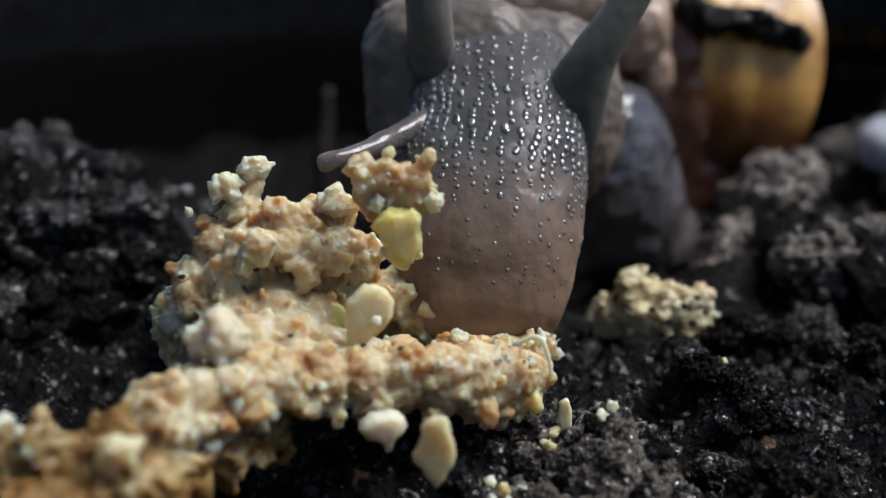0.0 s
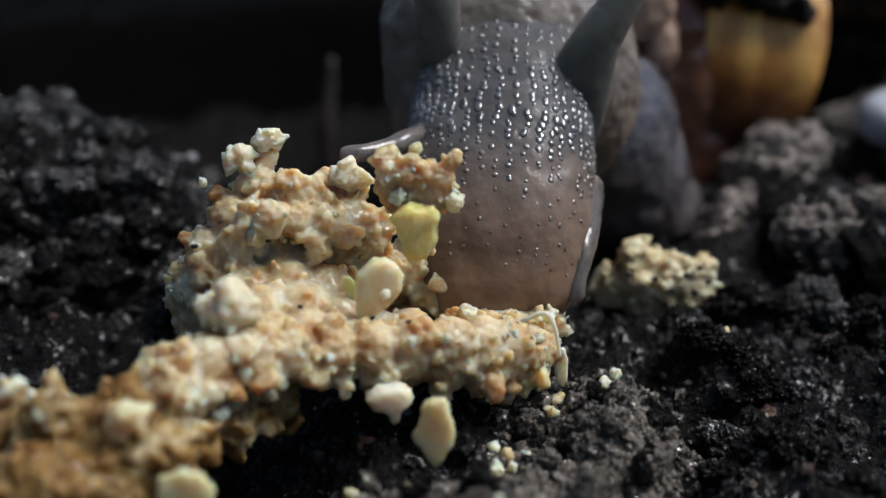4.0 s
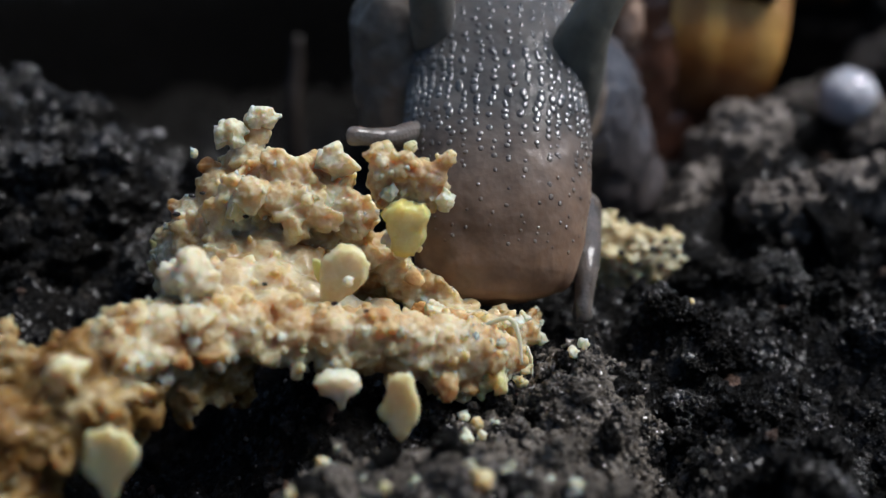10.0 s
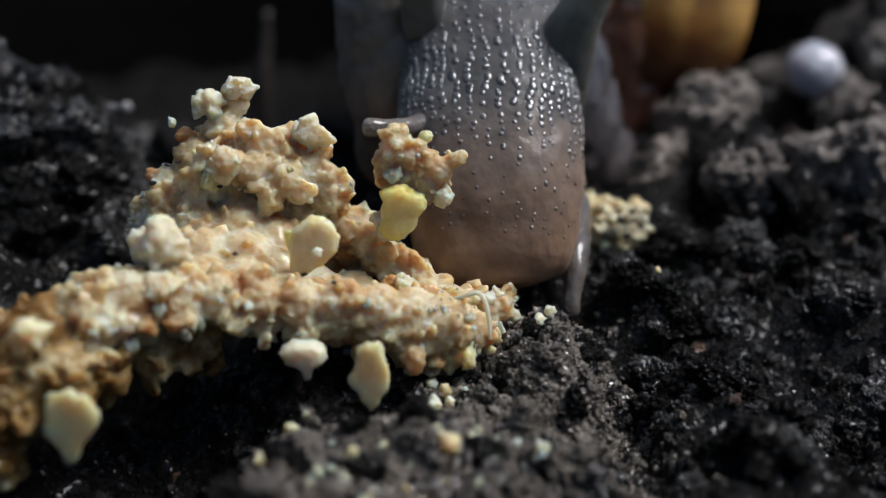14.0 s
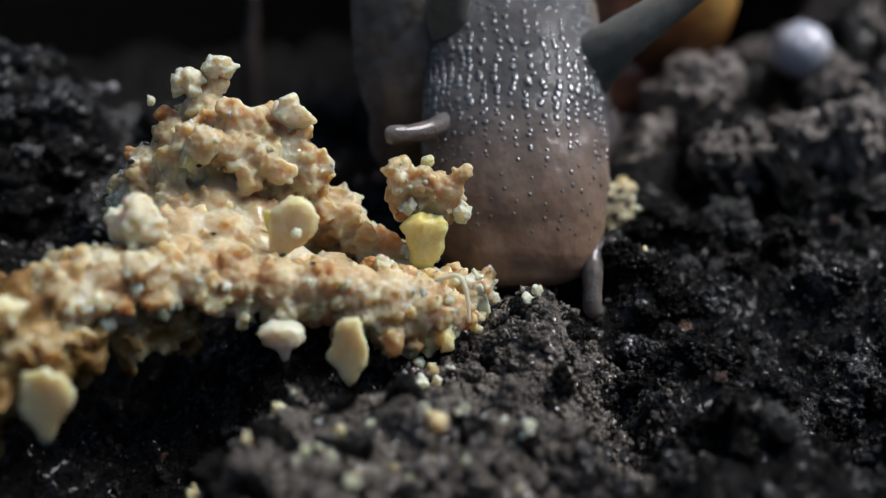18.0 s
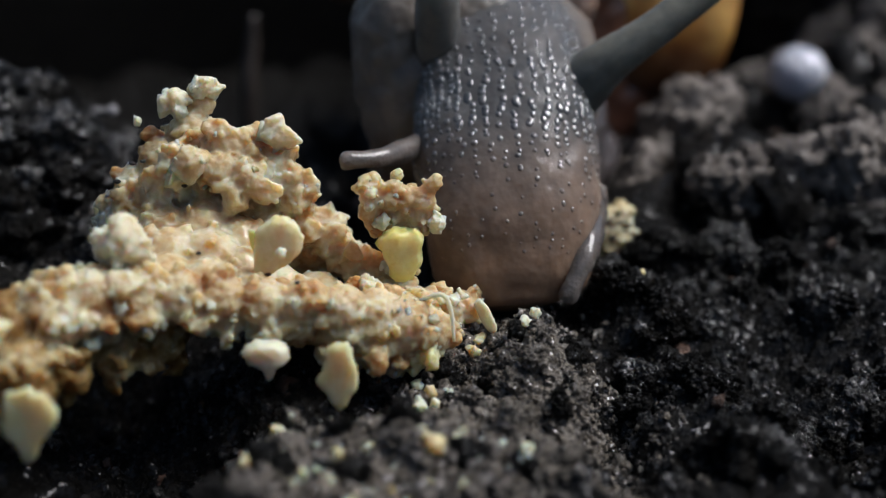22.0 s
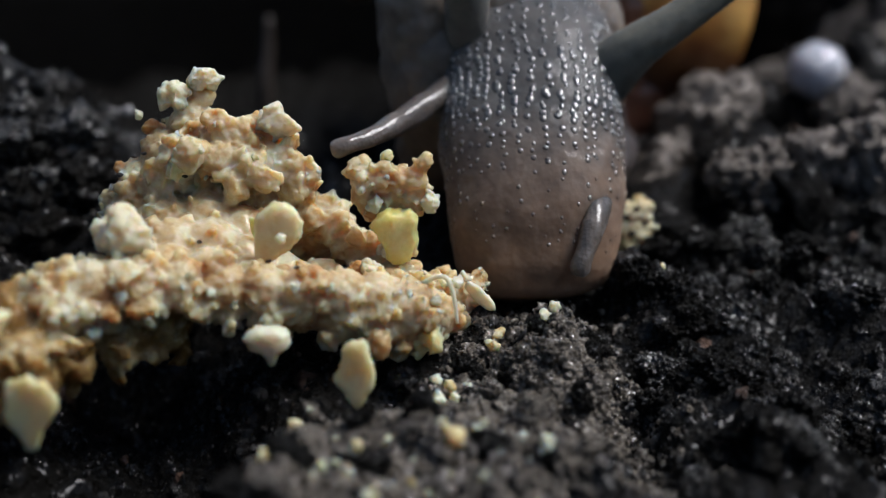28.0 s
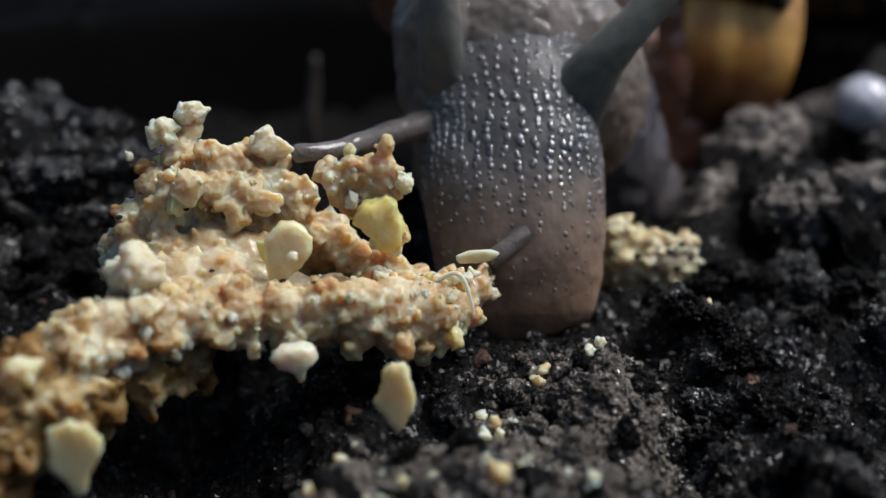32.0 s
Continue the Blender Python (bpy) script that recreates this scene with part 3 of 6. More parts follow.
clods(34, ((2.4, 9.4), (35.0, 44.8)), (0.35, 0.85), 1, "clods in front", 0.7)
clods(30, ((-6.0, 3.0), (31.5, 38.0)), (0.35, 0.8), 2, "clods in front", 0.6)
clods(120, ((9.5, 26.0), (36.0, 60.0)), (0.4, 1.15), 3, "clods beside the snail", 0.2, 3)
clods(44, ((-30.0, -14.5), (52.5, 66.0)), (0.8, 1.9), 4, "clods on the bank", 0.85, 3)
clods(80, ((14.0, 50.0), (60.0, 92.0)), (1.2, 3.0), 5, "clods behind", 0.9, 2)


def resting_height(x, y):
    """Height of the topmost soil surface at a place, in millimetres."""
    hit, place, *_ = scene.ray_cast(bpy.context.evaluated_depsgraph_get(), Vector((x, y, 15)) * MM, Vector((0, 0, -1)))
    return place.z / MM if hit else ground_height(x, y)


# ---- crumb shapes ----
KINDS = []
_rk = random.Random(8)
for _k in range(14):
    _me = bit_cluster(_rk, 6, (1.0, 0.9, 0.8), 0.55, (0.32, 0.6), 0.11)
    soften(_me, 1, 0.5)
    roughen(_me, [(0.4, 0.05, 3)], _k + 3)
    _me.transform(Matrix.Scale(MM, 4))
    _me.polygons.foreach_set("use_smooth", [True] * len(_me.polygons))
    KINDS.append(_me)
KIND_SETS = {}


def crumb_piece(parent, place, size, rnd, mat, name="crumb"):
    """One crumb, an object on shared mesh data; place is relative to the parent."""
    k = rnd.randrange(14)
    key = (k, mat.name)
    if key not in KIND_SETS:
        me = KINDS[k].copy()
        me.materials.append(mat)
        KIND_SETS[key] = me
    ob = new(name, KIND_SETS[key])
    ob.parent = parent
    turn = Euler([rnd.uniform(0, 6.28) for _ in range(3)])
    ob.matrix_basis = Matrix.LocRotScale(Vector(place) * MM, turn, (size * rnd.uniform(0.8, 1.25), size * rnd.uniform(0.8, 1.2), size))
    return ob


def crumb_dust(parent, me, count, sizes, seed, shift, mat, keep=lambda co, n: True):
    """Very small crumbs clinging to a mass, joined into one part; me is still in millimetres."""
    rnd = random.Random(seed)
    good = [(v.co.copy(), v.normal.copy()) for v in me.vertices if keep(v.co, v.normal)]
    shapes = []
    for k in range(6):
        bm = chunk_bm(seed + k, 1, 10, 0.2, (1.2, 1.0, 0.8), 0)
        bm.verts.index_update()
        shapes.append((np.array([v.co[:] for v in bm.verts]), [tuple(v.index for v in f.verts) for f in bm.faces]))
        bm.free()
    vs, fs, base = [], [], 0
    for _ in range(count):
        co, n = good[rnd.randrange(len(good))]
        s = rnd.uniform(*sizes)
        kv, kf = shapes[rnd.randrange(6)]
        rot = np.array(Euler([rnd.uniform(0, 6.28) for _ in range(3)]).to_matrix())
        vs.append(kv @ rot.T * s + np.array(co + n * s * rnd.uniform(-0.3, 0.5) - shift))
        fs += [tuple(i + base for i in f) for f in kf]
        base += len(kv)
    out = bpy.data.meshes.new("crumb_dust")
    out.from_pydata(np.concatenate(vs).tolist(), [], fs)
    out.update()
    ob = link_mesh("crumb_dust", out, mat, parent)
    ob["kind"] = "stuff"
    return ob


# ---- loose crumbs lying on the soil ----
def soil_crumb(x, y, size, seed, mat, label):
    z = resting_height(x, y)
    ob = crumb_piece(None, (x, y, z + size * 0.12), size, random.Random(int(seed * 100)), mat, "food_crumb")
    return tagged(ob, label, "food crumb", "crumbs on the soil")


bpy.context.view_layer.update()
CRUMB_LABELS = {"white_crumb": "small white food crumb on wet soil", "crumb": "small tan food crumb on wet soil"}
for _x, _y, _s, _m in ((1.0, 42.8, 0.62, FOOD_WHITE), (1.6, 42.2, 0.56, FOOD_SOFT), (2.2, 42.8, 0.44, FOOD_WHITE), (3.8, 46.1, 0.56, FOOD_SOFT), (3.5, 44.5, 0.50, FOOD_CRUMB), (5.6, 44.6, 0.62, FOOD_WHITE), (6.1, 44.9, 0.50, FOOD_WHITE), (-4.5, 38.3, 0.44, FOOD_SOFT), (-5.3, 36.4, 0.50, FOOD_SOFT), (-7.9, 38.4, 0.56, FOOD_CRUMB), (-9.0, 37.9, 0.38, FOOD_CRUMB), (-1.9, 35.3, 0.44, FOOD_SOFT), (-0.9, 36.6, 0.44, FOOD_SOFT), (1.5, 35.6, 0.81, FOOD_CRUMB), (2.3, 36.3, 0.38, FOOD_WHITE), (4.8, 35.7, 0.38, FOOD_WHITE), (4.0, 31.4, 0.94, FOOD_YELLOW), (-1.4, 32.8, 0.44, FOOD_SOFT), (-0.9, 36.5, 0.38, FOOD_CRUMB), (-1.9, 35.2, 0.38, FOOD_CRUMB), (-4.5, 38.3, 0.44, FOOD_SOFT), (-10.3, 34.4, 0.50, FOOD_CRUMB), (4.9, 35.8, 0.44, FOOD_WHITE), (1.1, 41.4, 0.56, FOOD_WHITE), (1.7, 41.6, 0.44, FOOD_WHITE), (7.5, 38.4, 0.38, FOOD_SOFT), (11.8, 50.5, 0.44, FOOD_SOFT)):
    soil_crumb(_x, _y, _s, _x * 1.7 + _y, _m, CRUMB_LABELS.get(_m.name, "small pale yellow food crumb on wet soil"))


_rs = random.Random(52)
for _k in range(34):
    _x, _y, _s = _rs.uniform(-5.5, 4.5), _rs.uniform(33.2, 38.6), _rs.uniform(0.12, 0.34)
    _m = (FOOD_SOFT, FOOD_CRUMB, FOOD_WHITE, FOOD_PALE)[_rs.randrange(4)]
    soil_crumb(_x, _y, _s, _k + 7.3, _m, CRUMB_LABELS.get(_m.name, "small pale food crumb on gritty soil"))


# ---- snail ----
snail = tagged(new("snail"), "grey-brown garden snail with golden shell, feeding on a food scrap", "snail")


def build_head():
    """Blunt muzzle hanging down to the food; wet tubercles run along it in loose files."""
    keys = [
        (0.0, (0.8, 11.0, -1.0, 4.8, 4.4)),
        (0.16, (0.3, 6.6, -0.4, 4.5, 4.0)),
        (0.30, (0.0, 3.4, -1.0, 4.5, 3.7)),
        (0.45, (0.0, 0.9, -3.2, 4.5, 3.4)),
        (0.60, (-0.15, -0.9, -5.3, 4.55, 3.3)),
        (0.75, (-0.2, -2.3, -7.4, 4.3, 3.2)),
        (0.87, (-0.3, -3.1, -9.7, 4.0, 2.9)),
        (0.94, (-0.4, -3.5, -11.1, 3.6, 2.5)),
        (0.975, (-0.45, -3.7, -11.8, 2.9, 1.9)),
        (0.992, (-0.45, -3.75, -12.2, 1.9, 1.1)),
        (1.0, (-0.45, -3.8, -12.4, 0.4, 0.3)),
    ]
    nu, nv = 240, 200
    pts = [spline(keys, i / nv) for i in range(nv + 1)]

    def skin(u, v):
        """A place on the skin and the way out of it; u runs round, v down to the lips."""
        k = min(max(v, 0.0), 1.0) * nv
        i = min(int(k), nv - 1)
        x, y, z, a, b = (p + (q - p) * (k - i) for p, q in zip(pts[i], pts[i + 1]))
        t = (Vector(pts[min(nv, i + 2)][:3]) - Vector(pts[max(0, i - 1)][:3])).normalized()
        up = Vector((1, 0, 0)).cross(t).normalized()
        side = t.cross(up).normalized()
        cw, sw = math.cos(2 * math.pi * u), math.sin(2 * math.pi * u)
        d = side * math.copysign(abs(cw) ** 0.86, cw) * a + up * math.copysign(abs(sw) ** 0.86, sw) * b
        base = Vector((x, y, z)) + d
        out = (side * cw / a + up * sw / b).normalized()
        return base + out * (0.22 * noise.noise(base / 3.0) + 0.10 * noise.noise(base / 1.3) + 0.03 * noise.noise(base / 0.4)), out, t

    me = loft([[skin(j / nu, i / nv)[0] for j in range(nu)] for i in range(nv + 1)])
    ob = link_mesh("head", me, SKIN_HEAD, snail, "grey-brown wet muzzle with rows of tubercles")
    # wet knobs in loose files, small on the crown and towards the lips
    bm = bmesh.new()
    bmesh.ops.create_icosphere(bm, subdivisions=2, radius=1.0)
    bm.verts.index_update()
    kv, kf = np.array([p.co[:] for p in bm.verts]), np.array([[p.index for p in f.verts] for f in bm.faces])
    bm.free()
    rnd = random.Random(14)
    vs, fs, base = [], [], 0
    for row in range(46):
        v0 = 0.10 + 0.018 * row
        if v0 > 0.88:
            break
        files = 46
        for k in range(files):
            u0 = (k + rnd.uniform(-0.2, 0.2)) / files
            v = v0 + (0.009 if k % 2 else 0.0) + rnd.uniform(-0.007, 0.007)
            u = u0 + 0.010 * noise.noise(Vector((3 * math.cos(6.283 * u0), 3 * math.sin(6.283 * u0), 9 * v)))
            low = min(1.0, max(0.0, (0.84 - v) / 0.30))
            if rnd.random() > 0.3 + 0.7 * low:
                continue
            p, out, t = skin(u % 1.0, v)
            size = rnd.uniform(0.13, 0.24) * (0.45 + 0.55 * low) * (0.8 if v < 0.42 else 1.0)
            tall = rnd.uniform(1.0, 1.7) if v < 0.62 else rnd.uniform(0.9, 1.25)
            side = t.cross(out).normalized()
            m = np.array([side * size, t * size * tall, out * size * 0.5])
            vs.append(kv @ m + np.array(p - out * size * 0.14))
            fs.append(kf + base)
            base += len(kv)
    me = bpy.data.meshes.new("skin_relief")
    me.from_pydata(np.concatenate(vs).tolist(), [], np.concatenate(fs).tolist())
    knobs = link_mesh("skin_relief", me, SKIN_KNOB, ob, "small wet glistening knobs on the skin")
    knobs["kind"] = "stuff"
    return ob


head = build_head()


def build_stalk(lean, root, neck, out):
    """Eye stalk: flared at its root, slim above."""
    keys = [(0.0, (-0.2 * lean + out, 5.4, -5.4, root)), (0.12, (0.1 * lean + out, 3.8, -3.0, root * 0.98)), (0.26, (0.1 * lean + 0.6 * out, 1.9, -0.9, root * 0.78)), (0.45, (0.05 * lean, 0.4, 1.8, neck)), (0.7, (0.15 * lean, -0.1, 4.6, 0.92)), (0.94, (0.3 * lean, 0.0, 8.3, 0.84)), (0.985, (0.33 * lean, 0.0, 8.9, 0.62)), (1.0, (0.34 * lean, 0.0, 9.1, 0.1))]
    return tube(keys, 48, 80, 0.04, lean)


stalk_right = link_mesh("eye_stalk", build_stalk(1.0, 2.3, 1.2, 0.7), SKIN_STALK, head, "smooth translucent grey eye stalk")
stalk_left = link_mesh("eye_stalk", build_stalk(-0.6, 1.35, 1.1, 0.0), SKIN_HAZE, head, "smooth translucent grey eye stalk")


def build_feeler(length, bend, thick, root, ext):
    """Short lower feeler with a round tip; its tip is the origin and points along +z."""
    keys = [(0.0, (bend * 1.6, 5.8, -length - ext, thick * root * 1.15)), (0.22, (bend * 1.25, 3.0, -length - 0.3 * ext, thick * (0.1 + 0.9 * root))), (0.4, (bend * 0.85, 1.2, -length * 0.85, thick * (0.6 + 0.4 * root))), (0.6, (bend * 0.35, 0.3, -length * 0.45, thick * 1.02)), (0.85, (0.05 * bend, 0.0, -thick * 0.9, thick * 1.08)), (0.96, (0.0, 0.0, -thick * 0.2, thick * 0.7)), (1.0, (0.0, 0.0, 0.0, thick * 0.08))]
    return tube(keys, 28, 44, 0.10, length)


feeler_left = link_mesh("feeler", build_feeler(2.6, -0.45, 0.40, 1.6, 3.4), SKIN_FEELER, head, "translucent grey lower feeler with blunt tip")
feeler_right = link_mesh("feeler", build_feeler(2.6, -0.5, 0.44, 1.9, 1.0), SKIN_FEELER, head, "translucent grey lower feeler with blunt tip")


def build_neck():
    me = fuse([((1.0, 60.0, 9.6), (4.7, 3.4, 6.0)), ((-1.7, 58.4, 8.8), (2.4, 2.4, 4.2)), ((-2.5, 58.8, 12.0), (2.1, 2.4, 3.6)), ((-3.6, 58.2, 9.7), (0.9, 0.9, 1.3)), ((-3.3, 58.4, 11.2), (1.0, 1.0, 1.2)), ((-1.6, 59.8, 5.5), (2.2, 2.0, 3.0)), ((4.6, 62.0, 9.0), (4.4, 4.0, 5.5)), ((2.2, 61.0, 5.0), (4.0, 3.0, 3.4))], 0.16)
    roughen(me, [(2.2, 0.22, 2)], 1.0)
    knobbly(me, 0.55, 0.12, 2.0)
    return link_mesh("neck", me, SKIN_BODY, snail, "wrinkled grey neck behind the head")


neck = build_neck()


def build_body():
    me = fuse([((7.8, 65.5, 6.5), (4.0, 4.0, 5.0)), ((8.4, 67.0, 4.0), 4.4), ((5.0, 67.0, 2.8), 4.2), ((9.0, 78.0, 3.0), (7.0, 10.0, 4.0)), ((11.0, 68.5, 1.5), 3.0)], 0.25)
    roughen(me, [(3.0, 0.4, 2)], 4.0)
    knobbly(me, 0.8, 0.2, 5.0)
    return link_mesh("foot", me, FOOT, snail, "grey-blue wrinkled foot on the soil")


build_body()


def build_mantle():
    me = fuse([((12.6, 72.5, 9.0), (3.2, 3.0, 7.0)), ((13.4, 73.5, 4.0), (4.6, 3.2, 4.0)), ((6.0, 72.5, 16.5), (7.0, 2.4, 2.0)), ((-3.0, 73.0, 14.5), (2.6, 2.4, 4.0))], 0.25)
    roughen(me, [(2.5, 0.25, 2)], 7.0)
    return link_mesh("mantle_edge", me, MANTLE, snail, "dark red-brown mantle edge under the shell")


build_mantle()


def build_collar():
    me = fuse([((9.4, 68.5, 14.2), (2.4, 1.8, 2.6)), ((6.0, 68.0, 15.6), (3.2, 1.8, 1.7)), ((1.5, 68.0, 15.8), (3.4, 1.8, 1.6)), ((-2.0, 68.5, 14.8), (1.8, 1.6, 2.2)), ((11.0, 69.5, 11.4), (1.2, 1.4, 2.2))], 0.2)
    roughen(me, [(1.6, 0.3, 3)], 9.0)
    return link_mesh("mantle_collar", me, COLLAR, snail, "pale beige fleshy collar at the shell mouth")


build_collar()


def build_shell():
    """Globular spiral: a tube winding up its axis while it narrows."""
    turns, nseg, nring = 2.9, 240, 40
    verts, uvs = [], []
    start = radians(-62)
    for i in range(nseg + 1):
        s = i / nseg
        a = start - s * turns * 2 * math.pi
        k = math.exp(-1.05 * s * turns)
        rc, rt = 8.2 * k, 9.2 * k
        cz = 9.0 * (1 - k)
        rib = 1.0 + 0.004 * math.sin(i * 2.1) + 0.01 * noise.noise(Vector((i * 0.11, 0, 0)))
        for j in range(nring):
            w = 2 * math.pi * j / nring
            rr = rt * rib * (1.0 if i > 2 else 1.0 + 0.05 * (2 - i))
            r = rc + rr * math.cos(w)
            z = cz + rr * 0.98 * math.sin(w)
            verts.append((r * math.cos(a), r * math.sin(a), z))
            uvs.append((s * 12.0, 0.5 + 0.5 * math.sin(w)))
    faces = [(i * nring + j, i * nring + (j + 1) % nring, (i + 1) * nring + (j + 1) % nring, (i + 1) * nring + j) for i in range(nseg) for j in range(nring)]
    me = bpy.data.meshes.new("shell")
    me.from_pydata(verts, [], faces)
    layer = me.uv_layers.new(name="UVMap")
    for loop in me.loops:
        layer.data[loop.index].uv = uvs[loop.vertex_index]
    me.transform(Matrix.Translation((12.0, 86.0, 8.8)) @ Euler((radians(-8), radians(14), 0)).to_matrix().to_4x4())
    me.update()
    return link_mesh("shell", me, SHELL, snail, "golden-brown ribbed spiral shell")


build_shell()


# ---- soil lump riding on the shell ----
def soil_lump():
    me = fuse([((14.6, 70.2, 14.3), (1.9, 1.2, 0.9)), ((16.8, 70.3, 14.0), (1.6, 1.1, 0.9)), ((18.6, 70.6, 13.4), (1.5, 1.0, 0.7)), ((19.9, 71.0, 12.8), (0.8, 0.8, 0.6)), ((13.2, 70.2, 14.8), (1.2, 1.0, 0.9))], 0.16)
    roughen(me, [(1.2, 0.4, 3), (0.5, 0.2, 2)], 3.0)
    return tagged(link_mesh("soil_lump", me, SOIL), "black crumbly lump of soil stuck on the shell", "soil lump")


soil_lump()


# ---- food scrap: a ragged mass of moist crumbs ----
FOOD_PIVOT = Vector((-3.847, 45.413, 4.966))
food = tagged(new("food_scrap"), "ragged tan scrap of moist crumbled food lying on soil", "food")
food.matrix_world = Matrix.Translation(FOOD_PIVOT * MM)
def cover(parent, me, count, sizes, seed, shift, keep=lambda co, n: True, pale=0.0):
    """Crumbs bedded into the outer skin of a mass; me is still in millimetres."""
    rnd = random.Random(seed)
    good = [(v.co.copy(), v.normal.copy()) for v in me.vertices if keep(v.co, v.normal)]
    placed = []
    tries = 0
    while len(placed) < count and tries < count * 30:
        tries += 1
        co, n = good[rnd.randrange(len(good))]
        s = sizes[0] * (sizes[1] / sizes[0]) ** (rnd.random() ** 1.2)
        if any((co - q).length < 0.7 * (s + t) for q, t in placed):
            continue
        placed.append((co, s))
        x = rnd.random() * (1.0 - pale)
        mat = FOOD_WHITE if x < 0.12 else FOOD_YELLOW if x < 0.15 else FOOD_PALE if x < 0.2 else FOOD_ORANGE if x < 0.24 else FOOD_CRUMB if x < 0.5 else FOOD_SOFT
        crumb_piece(parent, co + n * s * rnd.uniform(-0.75, -0.15) - shift, s, rnd, mat)


def build_food():
    ridge = [
        ((-12.3, 40.8, 2.9), 1.45),
        ((-10.9, 41.8, 3.2), 1.45), ((-9.4, 42.5, 3.1), 1.45), ((-7.7, 42.9, 3.0), 1.2), ((-6.1, 43.1, 2.9), 1.1), ((-4.4, 43.3, 2.7), 1.1),
        ((-2.8, 43.4, 2.6), 1.1), ((-1.2, 43.6, 2.3), 1.15), ((0.2, 43.9, 1.9), 1.3), ((1.4, 44.3, 1.4), 1.3), ((2.3, 44.8, 1.0), 1.15),
        ((-6.0, 43.2, 2.1), 0.95), ((-4.4, 43.4, 1.9), 0.95), ((-2.9, 43.5, 1.7), 1.0), ((-1.4, 43.7, 1.2), 1.05), ((0.1, 44.0, 0.8), 1.15), ((1.3, 44.4, 0.4), 1.1),
    ]
    hollow = [
        ((-8.6, 44.4, 2.8), 1.5), ((-7.0, 44.5, 2.6), 1.5), ((-5.5, 44.6, 2.3), 1.4), ((-8.7, 46.0, 3.3), 1.6), ((-7.1, 46.2, 3.3), 1.5), ((-5.6, 46.0, 2.8), 1.3),
        ((-9.2, 47.5, 3.7), 1.6), ((-7.5, 47.8, 3.9), 1.6), ((-6.0, 47.6, 3.6), 1.3), ((-4.0, 44.8, 1.9), 1.25), ((-2.5, 45.0, 1.7), 1.2), ((-1.0, 45.3, 1.6), 1.2),
        ((-4.0, 46.5, 1.8), 1.2), ((-2.5, 46.8, 1.6), 1.1), ((0.5, 45.8, 1.4), 1.15), ((2.0, 46.4, 1.1), 1.1), ((3.1, 47.0, 0.8), 1.0), ((3.9, 47.7, 0.8), 0.8), ((0.8, 47.4, 1.4), 1.0), ((4.2, 47.2, 0.9), 0.6),
    ]
    tower = [
        ((-11.5, 49.0, 4.0), 1.1), ((-10.7, 49.3, 5.3), 1.25), ((-9.5, 49.5, 6.6), 1.3), ((-8.4, 49.9, 8.0), 0.95), ((-8.0, 50.3, 9.1), 0.62), ((-7.4, 49.3, 7.0), 1.35),
        ((-6.1, 49.2, 6.9), 1.3), ((-4.9, 49.2, 6.5), 1.1), ((-3.8, 49.2, 5.4), 1.0), ((-9.6, 49.5, 4.0), 1.9), ((-7.0, 49.8, 4.5), 2.0), ((-5.0, 50.0, 4.0), 1.7),
        ((-3.0, 50.0, 2.8), 1.4), ((-11.4, 49.5, 2.4), 1.4), ((-6.9, 48.1, 6.9), 0.85), ((-5.6, 48.0, 6.5), 0.85), ((-4.9, 47.8, 6.0), 0.6), ((-8.4, 48.2, 7.0), 0.85),
        ((-9.6, 48.2, 5.9), 0.85), ((-10.9, 48.2, 4.8), 0.8), ((-2.2, 49.2, 3.5), 1.0), ((-1.2, 48.9, 2.5), 1.0), ((-3.1, 48.8, 3.9), 0.75), ((0.2, 48.6, 1.9), 0.9),
    ]
    amber = [((-18.4, 41.2, 2.2), 1.4), ((-16.8, 40.2, 2.2), 1.5), ((-15.2, 39.7, 2.3), 1.5), ((-13.6, 40.1, 2.6), 1.5), ((-17.6, 37.2, 0.0), 2.0), ((-16.6, 37.6, 1.0), 2.1), ((-14.6, 38.2, 0.8), 1.8), ((-13.2, 39.2, 0.8), 1.4), ((-15.4, 37.4, -0.8), 1.5), ((-12.0, 40.6, 0.9), 1.2), ((-10.2, 42.3, 0.9), 1.2), ((-8.6, 43.4, 0.9), 1.2), ((-12.9, 38.2, 1.5), 1.3), ((-12.3, 37.6, 0.9), 0.85)]
    low = granular(amber, 0.11, 21, 260, (0.25, 0.8))
    soften(low, 3, 0.5)
    roughen(low, [(1.3, 0.3, 3), (0.45, 0.15, 3)], 15.0)
    cover(food, low, 26, (0.3, 0.6), 5, FOOD_PIVOT, lambda co, n: n.y < 0.2 and co.x < -12.5)
    low.transform(Matrix.Translation(-FOOD_PIVOT))
    link_mesh("paste_mass", low, FOOD_AMBER, food, "amber-brown oily crumb paste")
    valley = lambda co: -9.0 < co.x < 0.0 and 43.4 < co.y < 48.0 and co.z < 5.6
    me = granular(ridge + hollow + tower, 0.08, 77, 1250, (0.2, 0.9), lambda co: 0.4 if valley(co) else 1.0)
    soften(me, 4, 0.5)
    ragged = lambda co: 0.4 if valley(co) else 1.0
    roughen(me, [(0.9, 0.14, 3), (0.35, 0.09, 4)], 5.0, ragged)
    seen = lambda co, n: n.y < 0.35 and n.z > -0.75 and not valley(co)
    cover(food, me, 60, (0.2, 0.5), 77, FOOD_PIVOT, seen)
    cover(food, me, 40, (0.14, 0.36), 78, FOOD_PIVOT, lambda co, n: co.x > 0.6 and co.y < 47.0 and n.y < 0.5 and n.z > -0.4, 0.88)
    cover(food, me, 30, (0.14, 0.34), 79, FOOD_PIVOT, lambda co, n: co.z > 4.5 and co.y > 47.6 and n.y < 0.6, 0.9)
